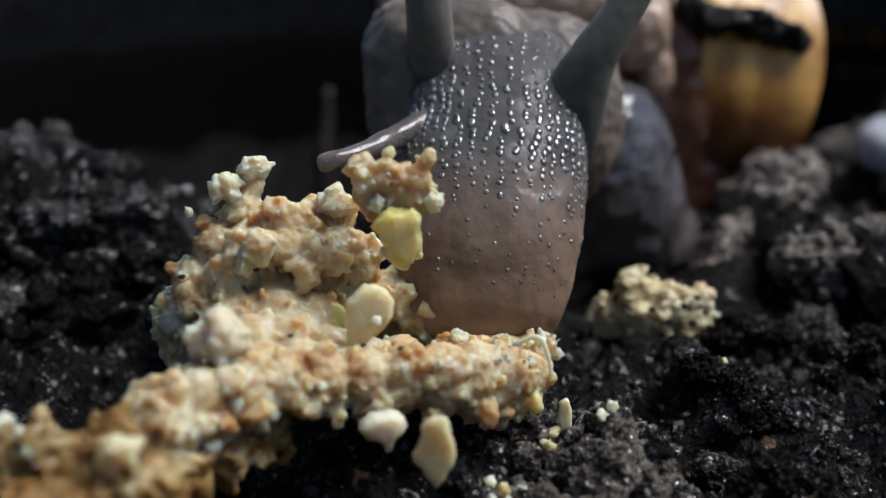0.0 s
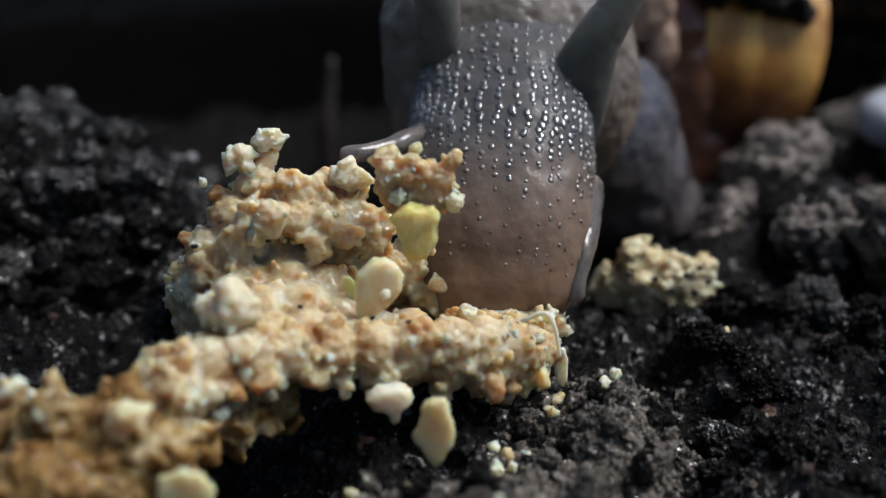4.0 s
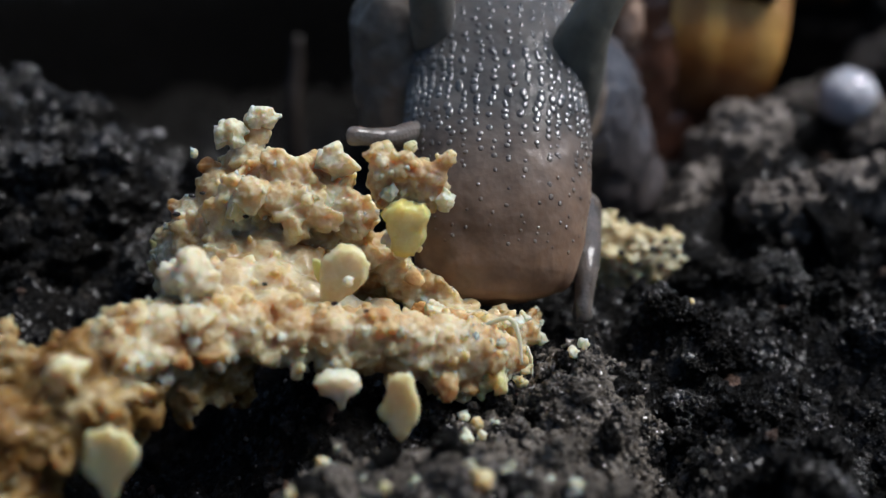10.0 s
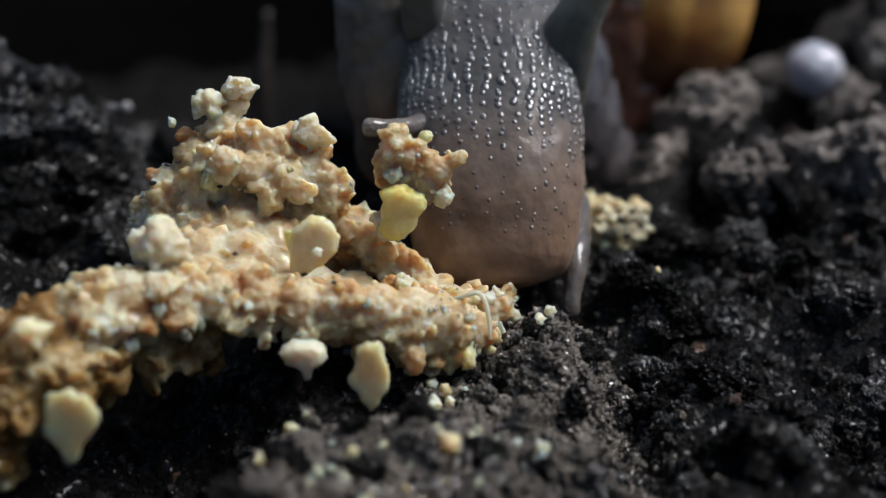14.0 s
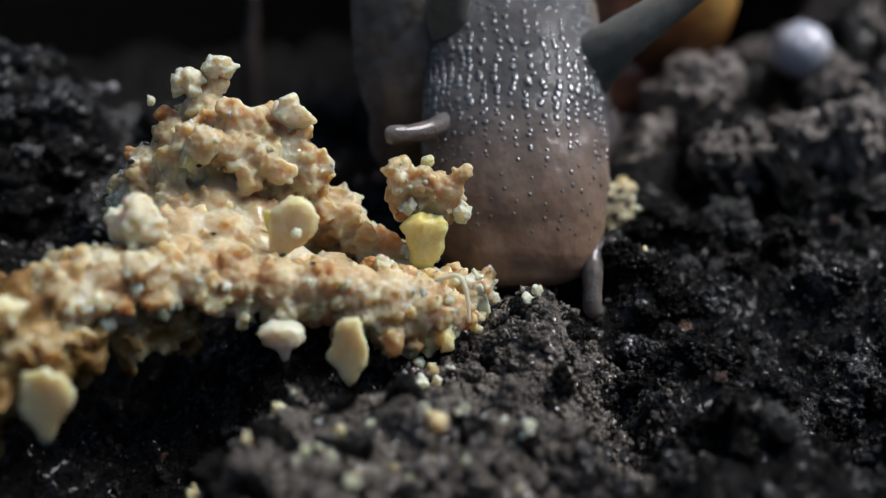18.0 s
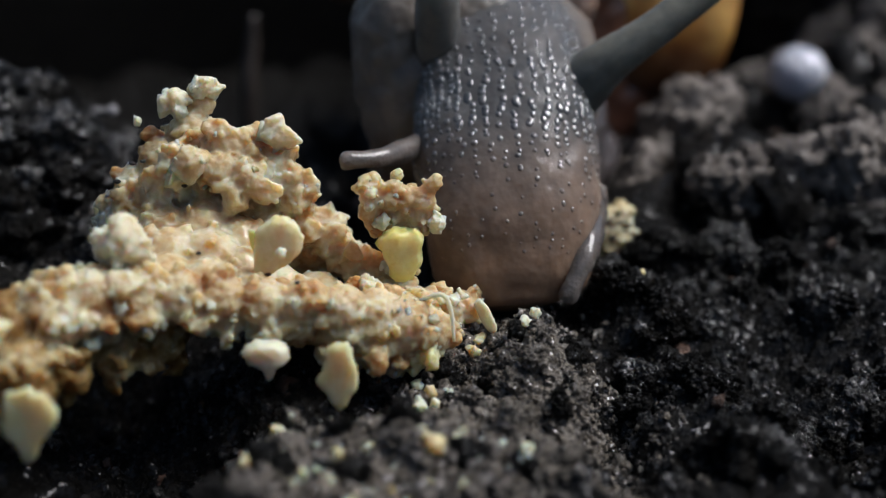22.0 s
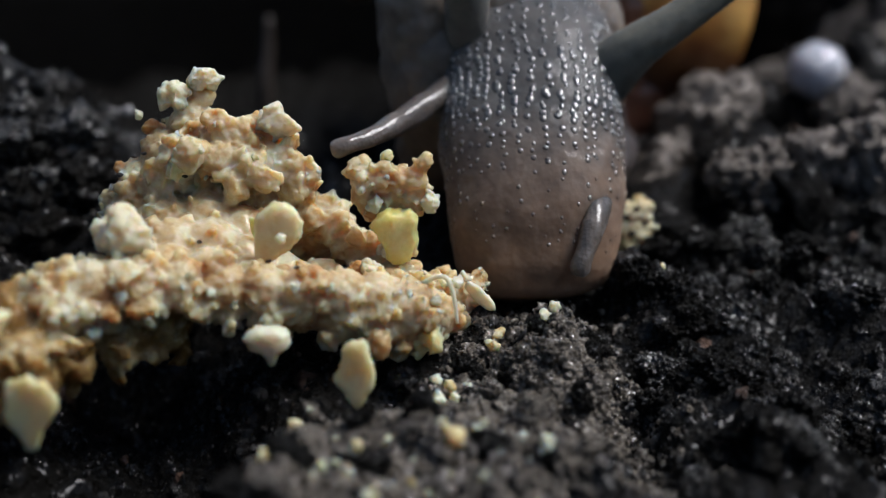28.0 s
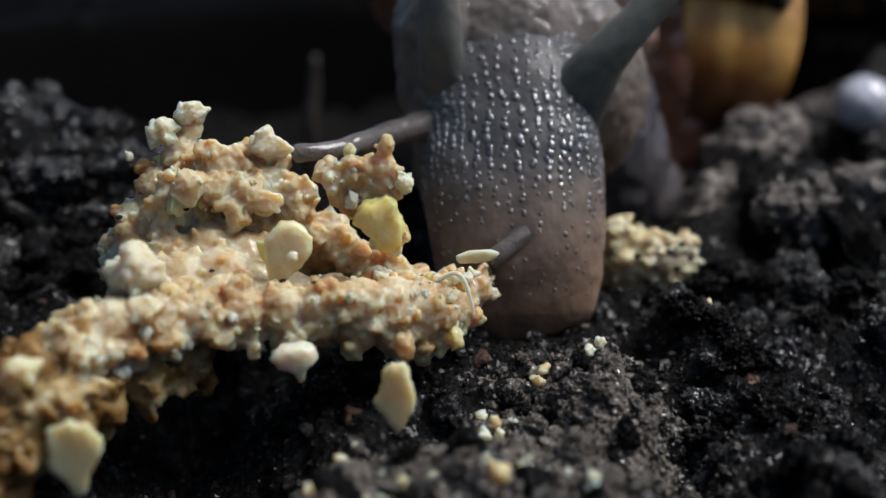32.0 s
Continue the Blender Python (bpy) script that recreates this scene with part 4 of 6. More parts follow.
    crumb_dust(food, me, 70, (0.05, 0.12), 60, FOOD_PIVOT, FOOD_SOFT, seen)
    me.transform(Matrix.Translation(-FOOD_PIVOT))
    link_mesh("crumb_mass", me, FOOD_BASE, food, "tan moist porous crumb mass")


build_food()


def lump(name, mat, place, size, seed, stretch, parent=None, turn=(0, 0, 0), rough=0.3, label="", shift=FOOD_PIVOT, sub=4):
    """A soft lobed bit of that radius; sub below 4 makes a small plain one."""
    m = Matrix.LocRotScale(Vector(place) - (shift if parent else Vector((0, 0, 0))), Euler([radians(a) for a in turn]), Vector((1, 1, 1)) * size * (1.25 if sub > 3 else 1.0))
    if sub < 4:
        return part(name, shaped(crumb_bm(seed, sub, rough, stretch), m), mat, parent, label)
    rnd = random.Random(int(seed * 10))
    me = bit_cluster(rnd, 9, stretch, 0.5, (0.34, 0.62), 0.06)
    soften(me, 3, 0.5)
    roughen(me, [(0.5, rough * 0.25, 4), (0.15, rough * 0.06, 2)], seed)
    me.transform(m)
    return link_mesh(name, me, mat, parent, label)


def shard(name, mat, outline, thick, place, parent=None, label="", shift=FOOD_PIVOT, seed=1.0, turn=(0, 0, 0), dome=4.0):
    """A flat bit of food: corners of its outline (x, z), rounded over to both faces."""
    n, m = 48, len(outline)
    lengths = [math.dist(outline[k], outline[(k + 1) % m]) for k in range(m)]
    ring = []
    for j in range(n):
        d = j / n * sum(lengths)
        k = 0
        while d > lengths[k]:
            d -= lengths[k]
            k += 1
        f = d / lengths[k]
        a, b = Vector(outline[k]), Vector(outline[(k + 1) % m])
        ring.append(a.lerp(b, f))
    for _ in range(1):
        ring = [0.25 * ring[j - 1] + 0.5 * ring[j] + 0.25 * ring[(j + 1) % n] for j in range(n)]
    rings = []
    for i in range(17):
        w = -math.pi / 2 + math.pi * i / 16
        k = max(0.02, math.cos(w)) ** (1.0 / dome)
        row = []
        for q in ring:
            p = Vector((q.x * k, math.sin(w) * thick, q.y * k))
            wob = 0.09 * noise.noise(p * 1.6 + Vector((seed, 0, 0))) + 0.08 * noise.noise(p * 4.0 + Vector((seed, 0, 0))) + 0.05 * noise.noise(p * 9.0 + Vector((seed, 0, 0)))
            row.append(p * (1.0 + wob) + Vector((0, thick * 0.5 * noise.noise(Vector((p.x, 0, p.z)) * 0.9 + Vector((seed, 5, 0))), 0)))
        rings.append(row)
    me = loft(rings)
    me.transform(Matrix.Translation(Vector(place) - (shift if parent else Vector((0, 0, 0)))) @ Euler([radians(a) for a in turn]).to_matrix().to_4x4())
    return link_mesh(name, me, mat, parent, label)


shard("grain", FOOD_PALE, ((-0.8, 0.7), (-0.2, 1.25), (0.7, 1.1), (1.15, 0.45), (1.0, -0.3), (0.3, -1.0), (-0.5, -1.4), (-0.95, -1.45), (-1.0, 0.0)), 0.32, (-4.0, 44.6, 4.75), food, "pale yellow translucent grain", seed=3.1)
lump("speck", FOOD_WHITE, (-3.75, 43.95, 4.65), 0.22, 4.1, (1, 1, 1), food, label="white speck", sub=3)
shard("crumb", FOOD_WHITE, ((-1.0, 0.3), (-0.55, 0.65), (0.3, 0.7), (0.95, 0.4), (0.9, -0.1), (0.38, -0.45), (0.28, -0.95), (0.02, -1.05), (-0.12, -0.5), (-0.75, -0.25)), 0.5, (-4.1, 41.7, 1.05), food, "white drop-shaped crumb hanging under the ridge", seed=6.3)
shard("flake", FOOD_PALE, ((-0.8, 1.4), (0.0, 1.6), (0.7, 1.4), (1.2, 0.6), (0.8, 0.0), (0.4, -0.5), (0.05, -1.4), (-0.3, -1.5), (-0.5, -0.8), (-1.0, -0.1), (-0.9, 0.6)), 0.2, (-12.0, 36.6, 0.4), food, "pale yellow pointed flake", seed=2.0)
lump("crumb", FOOD_WHITE, (-4.6, 48.9, 8.3), 1.05, 9.4, (0.85, 0.6, 1.1), food, (0, 10, 0), 0.55, "pale lobed crumb")
lump("crumb", FOOD_WHITE, (-9.15, 49.7, 9.35), 0.9, 2.2, (0.9, 0.8, 1.0), food, (0, 20, 0), 0.45, "grey-white rounded crumb")
lump("crumb", FOOD_WHITE, (-7.75, 50.1, 10.15), 0.72, 5.2, (1.1, 0.8, 0.75), food, (0, 10, 0), 0.6, "cream crumb on the tip")
lump("crumb", FOOD_PALE, (-8.6, 47.4, 6.9), 0.8, 7.2, (0.9, 0.7, 1.0), food, (0, 20, 0), 0.25, "pale yellow crumb")
lump("crumb", FOOD_WHITE, (-10.0, 43.4, 4.9), 1.5, 8.3, (1.1, 0.9, 0.7), food, (0, -8, 0), 0.55, "broad white crumb")
lump("crumb", FOOD_PALE, (-13.6, 37.9, 3.6), 0.95, 11.2, (1.1, 0.8, 0.9), food, (0, 0, 0), 0.2, "pale yellow rounded crumb")
lump("crumb", FOOD_ORANGE, (-0.85, 45.2, 2.75), 0.5, 12.2, (1.0, 0.8, 0.8), food, (0, 0, 0), 0.35, "orange crumb")
lump("crumb", FOOD_WHITE, (-0.2, 45.1, 2.75), 0.65, 13.2, (1.2, 0.8, 0.8), food, (0, 10, 0), 0.5, "white ragged crumb")
lump("crumb", FOOD_PALE, (2.3, 43.8, 0.35), 0.95, 14.2, (1.1, 0.8, 0.9), food, (0, 10, 0), 0.35, "translucent white crumb")
_fibre = [(0.0, (2.0, 44.6, 2.4, 0.10)), (0.35, (2.9, 44.2, 2.9, 0.11)), (0.6, (3.3, 44.0, 2.3, 0.10)), (1.0, (3.5, 43.9, 0.9, 0.07))]
_me = tube(_fibre, 8, 16)
_me.transform(Matrix.Translation(-FOOD_PIVOT))
link_mesh("fibre", _me, FOOD_WHITE, food, "curled white fibre")

shard("shred", GREEN, ((-0.35, 0.6), (0.1, 0.5), (0.5, -0.8), (0.1, -0.9), (-0.3, 0.0)), 0.1, (-5.0, 45.8, 4.35), food, "pale green shred", seed=9.0)
for _x, _y, _z, _s in ((-10.6, 47.9, 7.05, 0.12), (-10.1, 47.8, 7.2, 0.10), (-11.3, 47.9, 6.2, 0.13), (-8.2, 47.0, 6.4, 0.1), (-7.2, 44.4, 4.35, 0.1), (-3.0, 43.0, 3.75, 0.1), (-10.6, 44.3, 5.0, 0.14), (-4.35, 44.3, 3.55, 0.12), (-6.0, 43.0, 4.05, 0.09)):
    lump("speck", SPECK, (_x, _y, _z), _s, _x, (1.3, 1, 0.8), food, label="black speck", sub=2)
for _k, (_x, _y, _z, _s) in enumerate(((-10.7, 49.8, 8.45, 0.42), (-18.0, 40.6, 4.0, 0.7), (-17.0, 39.9, 3.8, 0.55), (3.4, 45.6, 2.0, 0.5), (2.9, 45.2, 2.2, 0.4), (3.8, 46.6, 1.9, 0.5), (2.6, 44.0, 1.9, 0.4), (-9.6, 40.8, 3.3, 0.5), (-8.7, 41.2, 2.2, 0.45), (-10.6, 40.3, 2.0, 0.5), (-6.3, 41.9, 3.1, 0.35), (-3.0, 42.3, 3.2, 0.3))):
    crumb_piece(food, Vector((_x, _y, _z)) - FOOD_PIVOT, _s, random.Random(400 + _k), FOOD_WHITE)

# second scrap, lying still behind the snail's head
scrap = tagged(new("food_scrap"), "small cream scrap of crumbled food with dark specks on soil", "food")
scrap.matrix_world = Matrix.Translation(Vector((10.0, 57.0, 1.2)) * MM)


def build_scrap():
    me = granular([((9.0, 57.0, 0.9), 1.3), ((10.2, 57.0, 1.3), 1.3), ((11.5, 57.2, 0.6), 1.2), ((8.4, 57.0, 2.6), 0.75), ((8.9, 57.1, 2.0), 0.9), ((11.9, 57.0, 1.8), 0.7), ((7.4, 57.4, 0.6), 1.1), ((11.2, 57.4, -0.6), 1.2), ((9.2, 57.4, -0.4), 1.3)], 0.1, 33, 330, (0.15, 0.45))
    soften(me, 2, 0.5)
    roughen(me, [(0.8, 0.16, 3), (0.3, 0.06, 3)], 8.0)
    cover(scrap, me, 26, (0.2, 0.5), 31, Vector((10.0, 57.0, 1.2)), lambda co, n: n.y < 0.4)
    me.transform(Matrix.Translation((-10.0, -57.0, -1.2)))
    link_mesh("crumb_mass", me, mat_food("cream_scrap", ((0.3, (0.66, 0.46, 0.25)), (0.5, (0.82, 0.69, 0.46)), (0.7, (0.90, 0.83, 0.66))), 0.9, 0.4), scrap, "cream crumb mass with black specks")


build_scrap()
for _x, _y, _z, _s in ((8.0, 55.6, 1.9, 0.16), (9.3, 55.5, 1.7, 0.18), (10.2, 55.4, 1.1, 0.2), (10.9, 55.5, 1.9, 0.18), (11.4, 55.7, 0.9, 0.2), (12.1, 55.9, 1.4, 0.15), (9.9, 55.5, 0.3, 0.2), (11.6, 55.8, 2.2, 0.14)):
    lump("speck", SPECK, (_x, _y, _z), _s, _x, (1.2, 1, 0.9), scrap, label="black speck", shift=Vector((10.0, 57.0, 1.2)), sub=2)

# clump carried about at the snail's lips: its origin is the middle of its yellow grain
clump = tagged(new("food_clump"), "loose clump of tan crumbs with a bright yellow grain", "food")


def build_clump():
    me = granular([((-1.3, 0.4, 2.2), 0.68), ((-1.75, 0.4, 2.5), 0.45), ((-0.6, 0.4, 2.2), 0.66), ((0.1, 0.4, 2.2), 0.66), ((0.8, 0.3, 2.4), 0.58), ((1.15, 0.2, 3.0), 0.38), ((1.4, 0.1, 3.4), 0.22), ((-1.3, 0.5, 1.5), 0.6), ((0.9, 0.4, 1.7), 0.55), ((0.4, 0.6, 1.0), 0.66), ((-0.3, 0.6, 0.9), 0.7), ((-0.1, 0.6, 1.6), 0.7), ((0.25, 0.8, -0.8), 0.8), ((-0.5, 0.2, 2.8), 0.36), ((-1.0, 0.6, 0.9), 0.55)], 0.07, 41, 150, (0.12, 0.42))
    soften(me, 2, 0.5)
    roughen(me, [(0.8, 0.16, 3), (0.3, 0.06, 3)], 8.0)
    cover(clump, me, 18, (0.14, 0.32), 13, Vector((0, 0, 0)), lambda co, n: n.y < 0.3 and co.z > 0.9)
    link_mesh("crumb_mass", me, FOOD_BASE, clump, "tan porous crumb mass")


build_clump()
shard("grain", FOOD_YELLOW, ((-0.85, 0.8), (-0.35, 1.15), (0.3, 1.05), (0.7, 1.2), (1.0, 0.8), (0.9, 0.3), (1.05, -0.1), (0.9, -0.6), (0.6, -1.1), (0.1, -1.35), (-0.3, -1.2), (-0.45, -0.5), (-0.7, -0.2), (-0.75, 0.2), (-1.1, 0.35)), 0.5, (0.0, -0.35, 0.0), clump, "bright yellow grain", Vector((0, 0, 0)), 4.0)
lump("crumb", FOOD_WHITE, (1.5, 0.0, 1.45), 0.55, 22.0, (0.9, 0.8, 0.9), clump, (0, 0, 0), 0.25, "translucent white crumb", Vector((0, 0, 0)))
lump("crumb", FOOD_PALE, (-0.35, 0.4, 3.25), 0.42, 24.0, (1.0, 0.9, 0.9), clump, (0, 0, 0), 0.2, "translucent grey-white crumb", Vector((0, 0, 0)))
lump("crumb", FOOD_WHITE, (-0.85, -0.1, 1.25), 0.5, 23.0, (1.0, 0.8, 0.7), clump, (0, 0, 0), 0.3, "white crumb", Vector((0, 0, 0)))

# flake hanging below the ridge and later lying on the soil
flake = tagged(shard("food_flake", FOOD_PALE, ((-0.55, 0.7), (-0.45, 1.6), (0.45, 1.6), (0.75, 0.7), (0.85, 0.1), (0.55, -0.6), (0.12, -1.35), (-0.05, -1.3), (-0.5, -0.5), (-0.95, 0.0)), 0.22, (0, 0, 0), seed=5.0), "pale yellow translucent drop-shaped food flake", "food flake")
sliver = tagged(shard("food_sliver", FOOD_WHITE, ((-0.26, 0.9), (0.08, 1.0), (0.3, 0.3), (0.27, -0.6), (0.05, -1.0), (-0.2, -0.7), (-0.3, 0.0)), 0.16, (0, 0, 0), seed=33.0), "cream sliver of food beside the snail's mouth", "food flake")


# ---- things behind ----
def perlite(x, y, r, seed):
    z = ground_height(x, y)
    return tagged(lump("perlite_ball", PEARL, (x, y, z + r * 0.6), r, seed, (1, 1, 0.95), None, (0, 0, 0), 0.1, sub=3), "round white perlite grain on dark soil", "perlite")


SAND_WHITE = mat_soil("perlite", (0.62, 0.64, 0.68), (0.84, 0.85, 0.88), 0.2)
PEARL = mat_skin("pearly_perlite", (0.62, 0.65, 0.72), (0.5, 0.52, 0.56), 0.0, 6.0, 0.3, 1.2, 0.3, 0.3)
perlite(28.0, 78.0, 2.0, 4.0)


def twig():
    me = tube([(0.0, (-10.6, 84.0, -6.0, 0.55)), (0.4, (-10.9, 84.5, 2.0, 0.6)), (0.8, (-10.6, 85.0, 5.0, 0.5)), (1.0, (-10.4, 85.2, 7.6, 0.3))], 10, 24, 0.25)
    m, nt, p = material("dry_stem")
    c = ramp_node(nt, noise_node(nt, 1.5).outputs["Fac"], [(0.3, (0.02, 0.015, 0.012)), (0.7, (0.045, 0.034, 0.027))])
    nt.links.new(c.outputs["Color"], p.inputs["Base Color"])
    return tagged(link_mesh("twig", me, m), "upright dry brown stem standing in the soil", "twig")


twig()


def strand():
    """Fine pale thread reaching out over the hollow, with a bead at its end."""
    me = tube([(0.0, (-23.0, 64.0, 5.9, 0.09)), (0.5, (-19.4, 64.6, 5.75, 0.07)), (1.0, (-16.3, 65.1, 5.4, 0.07))], 8, 16)
    ob = tagged(link_mesh("root_hair", me, SAND_WHITE), "fine pale root hair with a bead at its tip", "root")
    lump("bead", SAND_WHITE, (-16.25, 65.1, 5.42), 0.3, 6.0, (1, 1, 1), ob, rough=0.1, shift=Vector((0, 0, 0)), sub=2)
    return ob


strand()


# ---- what moves ----
def motions():
    walk(head, [
    (0, pose(0.00161, 0.05600, 0.01349, -13.00, 3.52, 0.00)),
    (1, pose(0.00157, 0.05600, 0.01358, -13.00, 0.70, 0.00)),
    (2, pose(0.00148, 0.05600, 0.01316, -13.00, 2.25, 0.00)),
    (2.5, pose(0.00147, 0.05600, 0.01312, -13.00, 2.29, 0.00)),
    (3, pose(0.00155, 0.05600, 0.01298, -13.00, 1.86, 0.00)),
    (3.5, pose(0.00159, 0.05600, 0.01282, -13.00, 1.00, 0.00)),
    (5.5, pose(0.00177, 0.05600, 0.01331, -13.00, 1.36, 0.00)),
    (6, pose(0.00198, 0.05600, 0.01352, -13.00, 0.66, 0.00)),
    (6.5, pose(0.00219, 0.05600, 0.01326, -13.00, 2.26, 0.00)),
    (7, pose(0.00232, 0.05600, 0.01293, -13.00, 1.59, 0.00)),
    (7.5, pose(0.00256, 0.05600, 0.01271, -13.00, 2.32, 0.00)),
    (8, pose(0.00281, 0.05600, 0.01269, -13.00, 1.98, 0.00)),
    (8.5, pose(0.00301, 0.05600, 0.01287, -13.00, 1.36, 0.00)),
    (9, pose(0.00296, 0.05600, 0.01240, -13.00, -1.07, 0.00)),
    (10, pose(0.00283, 0.05600, 0.01251, -13.00, -0.93, 0.00)),
    (11, pose(0.00310, 0.05600, 0.01265, -13.00, -1.06, 0.00)),
    (12, pose(0.00318, 0.05600, 0.01217, -13.00, -1.47, 0.00)),
    (13, pose(0.00327, 0.05600, 0.01194, -13.00, -1.90, 0.00)),
    (14, pose(0.00396, 0.05600, 0.01164, -13.00, -2.56, 0.00)),
    (14.5, pose(0.00432, 0.05600, 0.01156, -13.00, -3.08, 0.00)),
    (16.5, pose(0.00575, 0.05600, 0.01103, -13.00, 0.65, 0.00)),
    (17, pose(0.00576, 0.05600, 0.01079, -13.00, -1.32, 0.00)),
    (18, pose(0.00590, 0.05600, 0.01060, -13.00, -1.87, 0.00)),
    (19, pose(0.00585, 0.05600, 0.01069, -13.00, -1.61, 0.00)),
    (19.5, pose(0.00559, 0.05600, 0.01087, -13.00, -2.53, 0.00)),
    (20, pose(0.00541, 0.05600, 0.01084, -13.00, -1.79, 0.00)),
    (20.5, pose(0.00553, 0.05600, 0.01072, -13.00, -1.24, 0.00)),
    (21, pose(0.00565, 0.05600, 0.01063, -13.00, -1.71, 0.00)),
    (22, pose(0.00539, 0.05600, 0.01075, -13.00, -3.51, 0.00)),
    (23, pose(0.00581, 0.05600, 0.01067, -13.00, -6.66, 0.00)),
    (24, pose(0.00611, 0.05600, 0.01059, -13.00, -7.47, 0.00)),
    (24.5, pose(0.00626, 0.05600, 0.01053, -13.00, -6.49, 0.00)),
    (26.5, pose(0.00649, 0.05600, 0.01052, -13.00, -7.41, 0.00)),
    (27, pose(0.00634, 0.05600, 0.01061, -13.00, -5.86, 0.00)),
    (27.5, pose(0.00623, 0.05600, 0.01094, -13.00, -1.84, 0.00)),
    (28, pose(0.00604, 0.05600, 0.01103, -10.00, -0.88, 0.00)),
    (28.5, pose(0.00560, 0.05600, 0.01093, -7.00, 0.25, 0.00)),
    (29, pose(0.00477, 0.05600, 0.01071, -5.00, -0.86, 0.00)),
    (29.5, pose(0.00449, 0.05600, 0.01054, -3.00, -0.00, 0.00)),
    (30, pose(0.00404, 0.05600, 0.01053, -1.00, 2.43, 0.00)),
    (30.5, pose(0.00383, 0.05600, 0.01051, -0.75, -0.49, 0.00)),
    (31, pose(0.00311, 0.05600, 0.01078, -0.50, -3.39, 0.00)),
    (31.5, pose(0.00322, 0.05600, 0.01098, -0.25, -3.33, 0.00)),
    (32, pose(0.00261, 0.05600, 0.01092, 0.00, -4.73, 0.00)),
])
    walk(stalk_right, [
    (0, pose(0.00340, -0.00090, -0.00090, 8.23, 23.81, 5.85)),
    (1, pose(0.00340, -0.00090, -0.00090, 8.54, 26.37, 6.57)),
    (2, pose(0.00340, -0.00090, -0.00090, 8.34, 24.70, 6.09)),
    (2.5, pose(0.00340, -0.00090, -0.00090, 8.32, 24.56, 6.06)),
    (3, pose(0.00340, -0.00090, -0.00090, 8.36, 24.89, 6.15)),
    (3.5, pose(0.00340, -0.00090, -0.00090, 8.45, 25.64, 6.36)),
    (5.5, pose(0.00340, -0.00090, -0.00101, 8.36, 24.94, 6.16)),
    (6, pose(0.00340, -0.00090, -0.00104, 8.41, 25.34, 6.28)),
    (6.5, pose(0.00340, -0.00090, -0.00106, 8.20, 23.51, 5.76)),
    (7, pose(0.00340, -0.00090, -0.00109, 8.24, 23.88, 5.87)),
    (7.5, pose(0.00340, -0.00090, -0.00112, 8.13, 22.90, 5.60)),
    (8, pose(0.00340, -0.00090, -0.00115, 8.14, 22.95, 5.61)),
    (8.5, pose(0.00340, -0.00090, -0.00117, 8.17, 23.27, 5.70)),
    (9, pose(0.00340, -0.00090, -0.00120, 8.41, 25.35, 6.28)),
    (10, pose(0.00340, -0.00090, -0.00122, 8.31, 24.49, 6.04)),
    (11, pose(0.00340, -0.00090, -0.00124, 8.24, 23.89, 5.87)),
    (12, pose(0.00340, -0.00090, -0.00125, 8.21, 23.56, 5.78)),
    (13, pose(0.00340, -0.00090, -0.00127, 8.17, 23.25, 5.69)),
    (14, pose(0.00340, -0.00090, -0.00129, 8.73, 27.76, 6.98)),
    (14.5, pose(0.00340, -0.00090, -0.00130, 9.09, 30.20, 7.72)),
    (16.5, pose(0.00340, -0.00090, -0.00190, 12.82, 45.78, 13.72)),
    (17, pose(0.00340, -0.00090, -0.00194, 13.80, 48.40, 15.07)),
    (18, pose(0.00340, -0.00090, -0.00203, 14.67, 50.41, 16.21)),
    (19, pose(0.00340, -0.00090, -0.00211, 15.26, 51.66, 16.97)),
    (19.5, pose(0.00340, -0.00090, -0.00216, 15.58, 52.29, 17.37)),
    (20, pose(0.00340, -0.00090, -0.00220, 15.12, 51.37, 16.79)),
    (20.5, pose(0.00340, -0.00090, -0.00219, 14.76, 50.61, 16.33)),
    (21, pose(0.00340, -0.00090, -0.00218, 14.86, 50.83, 16.46)),
    (22, pose(0.00340, -0.00090, -0.00215, 15.45, 52.04, 17.21)),
    (23, pose(0.00340, -0.00090, -0.00213, 16.79, 54.49, 18.88)),
    (24, pose(0.00340, -0.00090, -0.00210, 17.47, 55.60, 19.71)),
    (24.5, pose(0.00340, -0.00090, -0.00206, 17.02, 54.89, 19.17)),
    (26.5, pose(0.00340, -0.00090, -0.00191, 18.03, 56.46, 20.38)),
    (27, pose(0.00340, -0.00090, -0.00187, 17.23, 55.23, 19.42)),
    (27.5, pose(0.00340, -0.00090, -0.00184, 15.27, 51.69, 16.99)),
    (28, pose(0.00340, -0.00090, -0.00180, 10.29, 51.74, 12.92)),
    (28.5, pose(0.00340, -0.00090, -0.00140, 5.22, 51.21, 8.79)),
    (29, pose(0.00340, -0.00090, -0.00100, 2.25, 52.58, 6.57)),
    (29.5, pose(0.00340, -0.00090, -0.00090, -1.39, 49.41, 3.51)),
    (30, pose(0.00340, -0.00090, -0.00080, -4.60, 44.56, 0.98)),
    (30.5, pose(0.00340, -0.00090, -0.00080, -4.93, 45.48, 0.76)),
    (31, pose(0.00340, -0.00090, -0.00080, -5.28, 46.39, 0.52)),
    (31.5, pose(0.00340, -0.00090, -0.00080, -5.65, 44.33, 0.24)),
    (32, pose(0.00340, -0.00090, -0.00080, -6.00, 43.73, 0.00)),
])
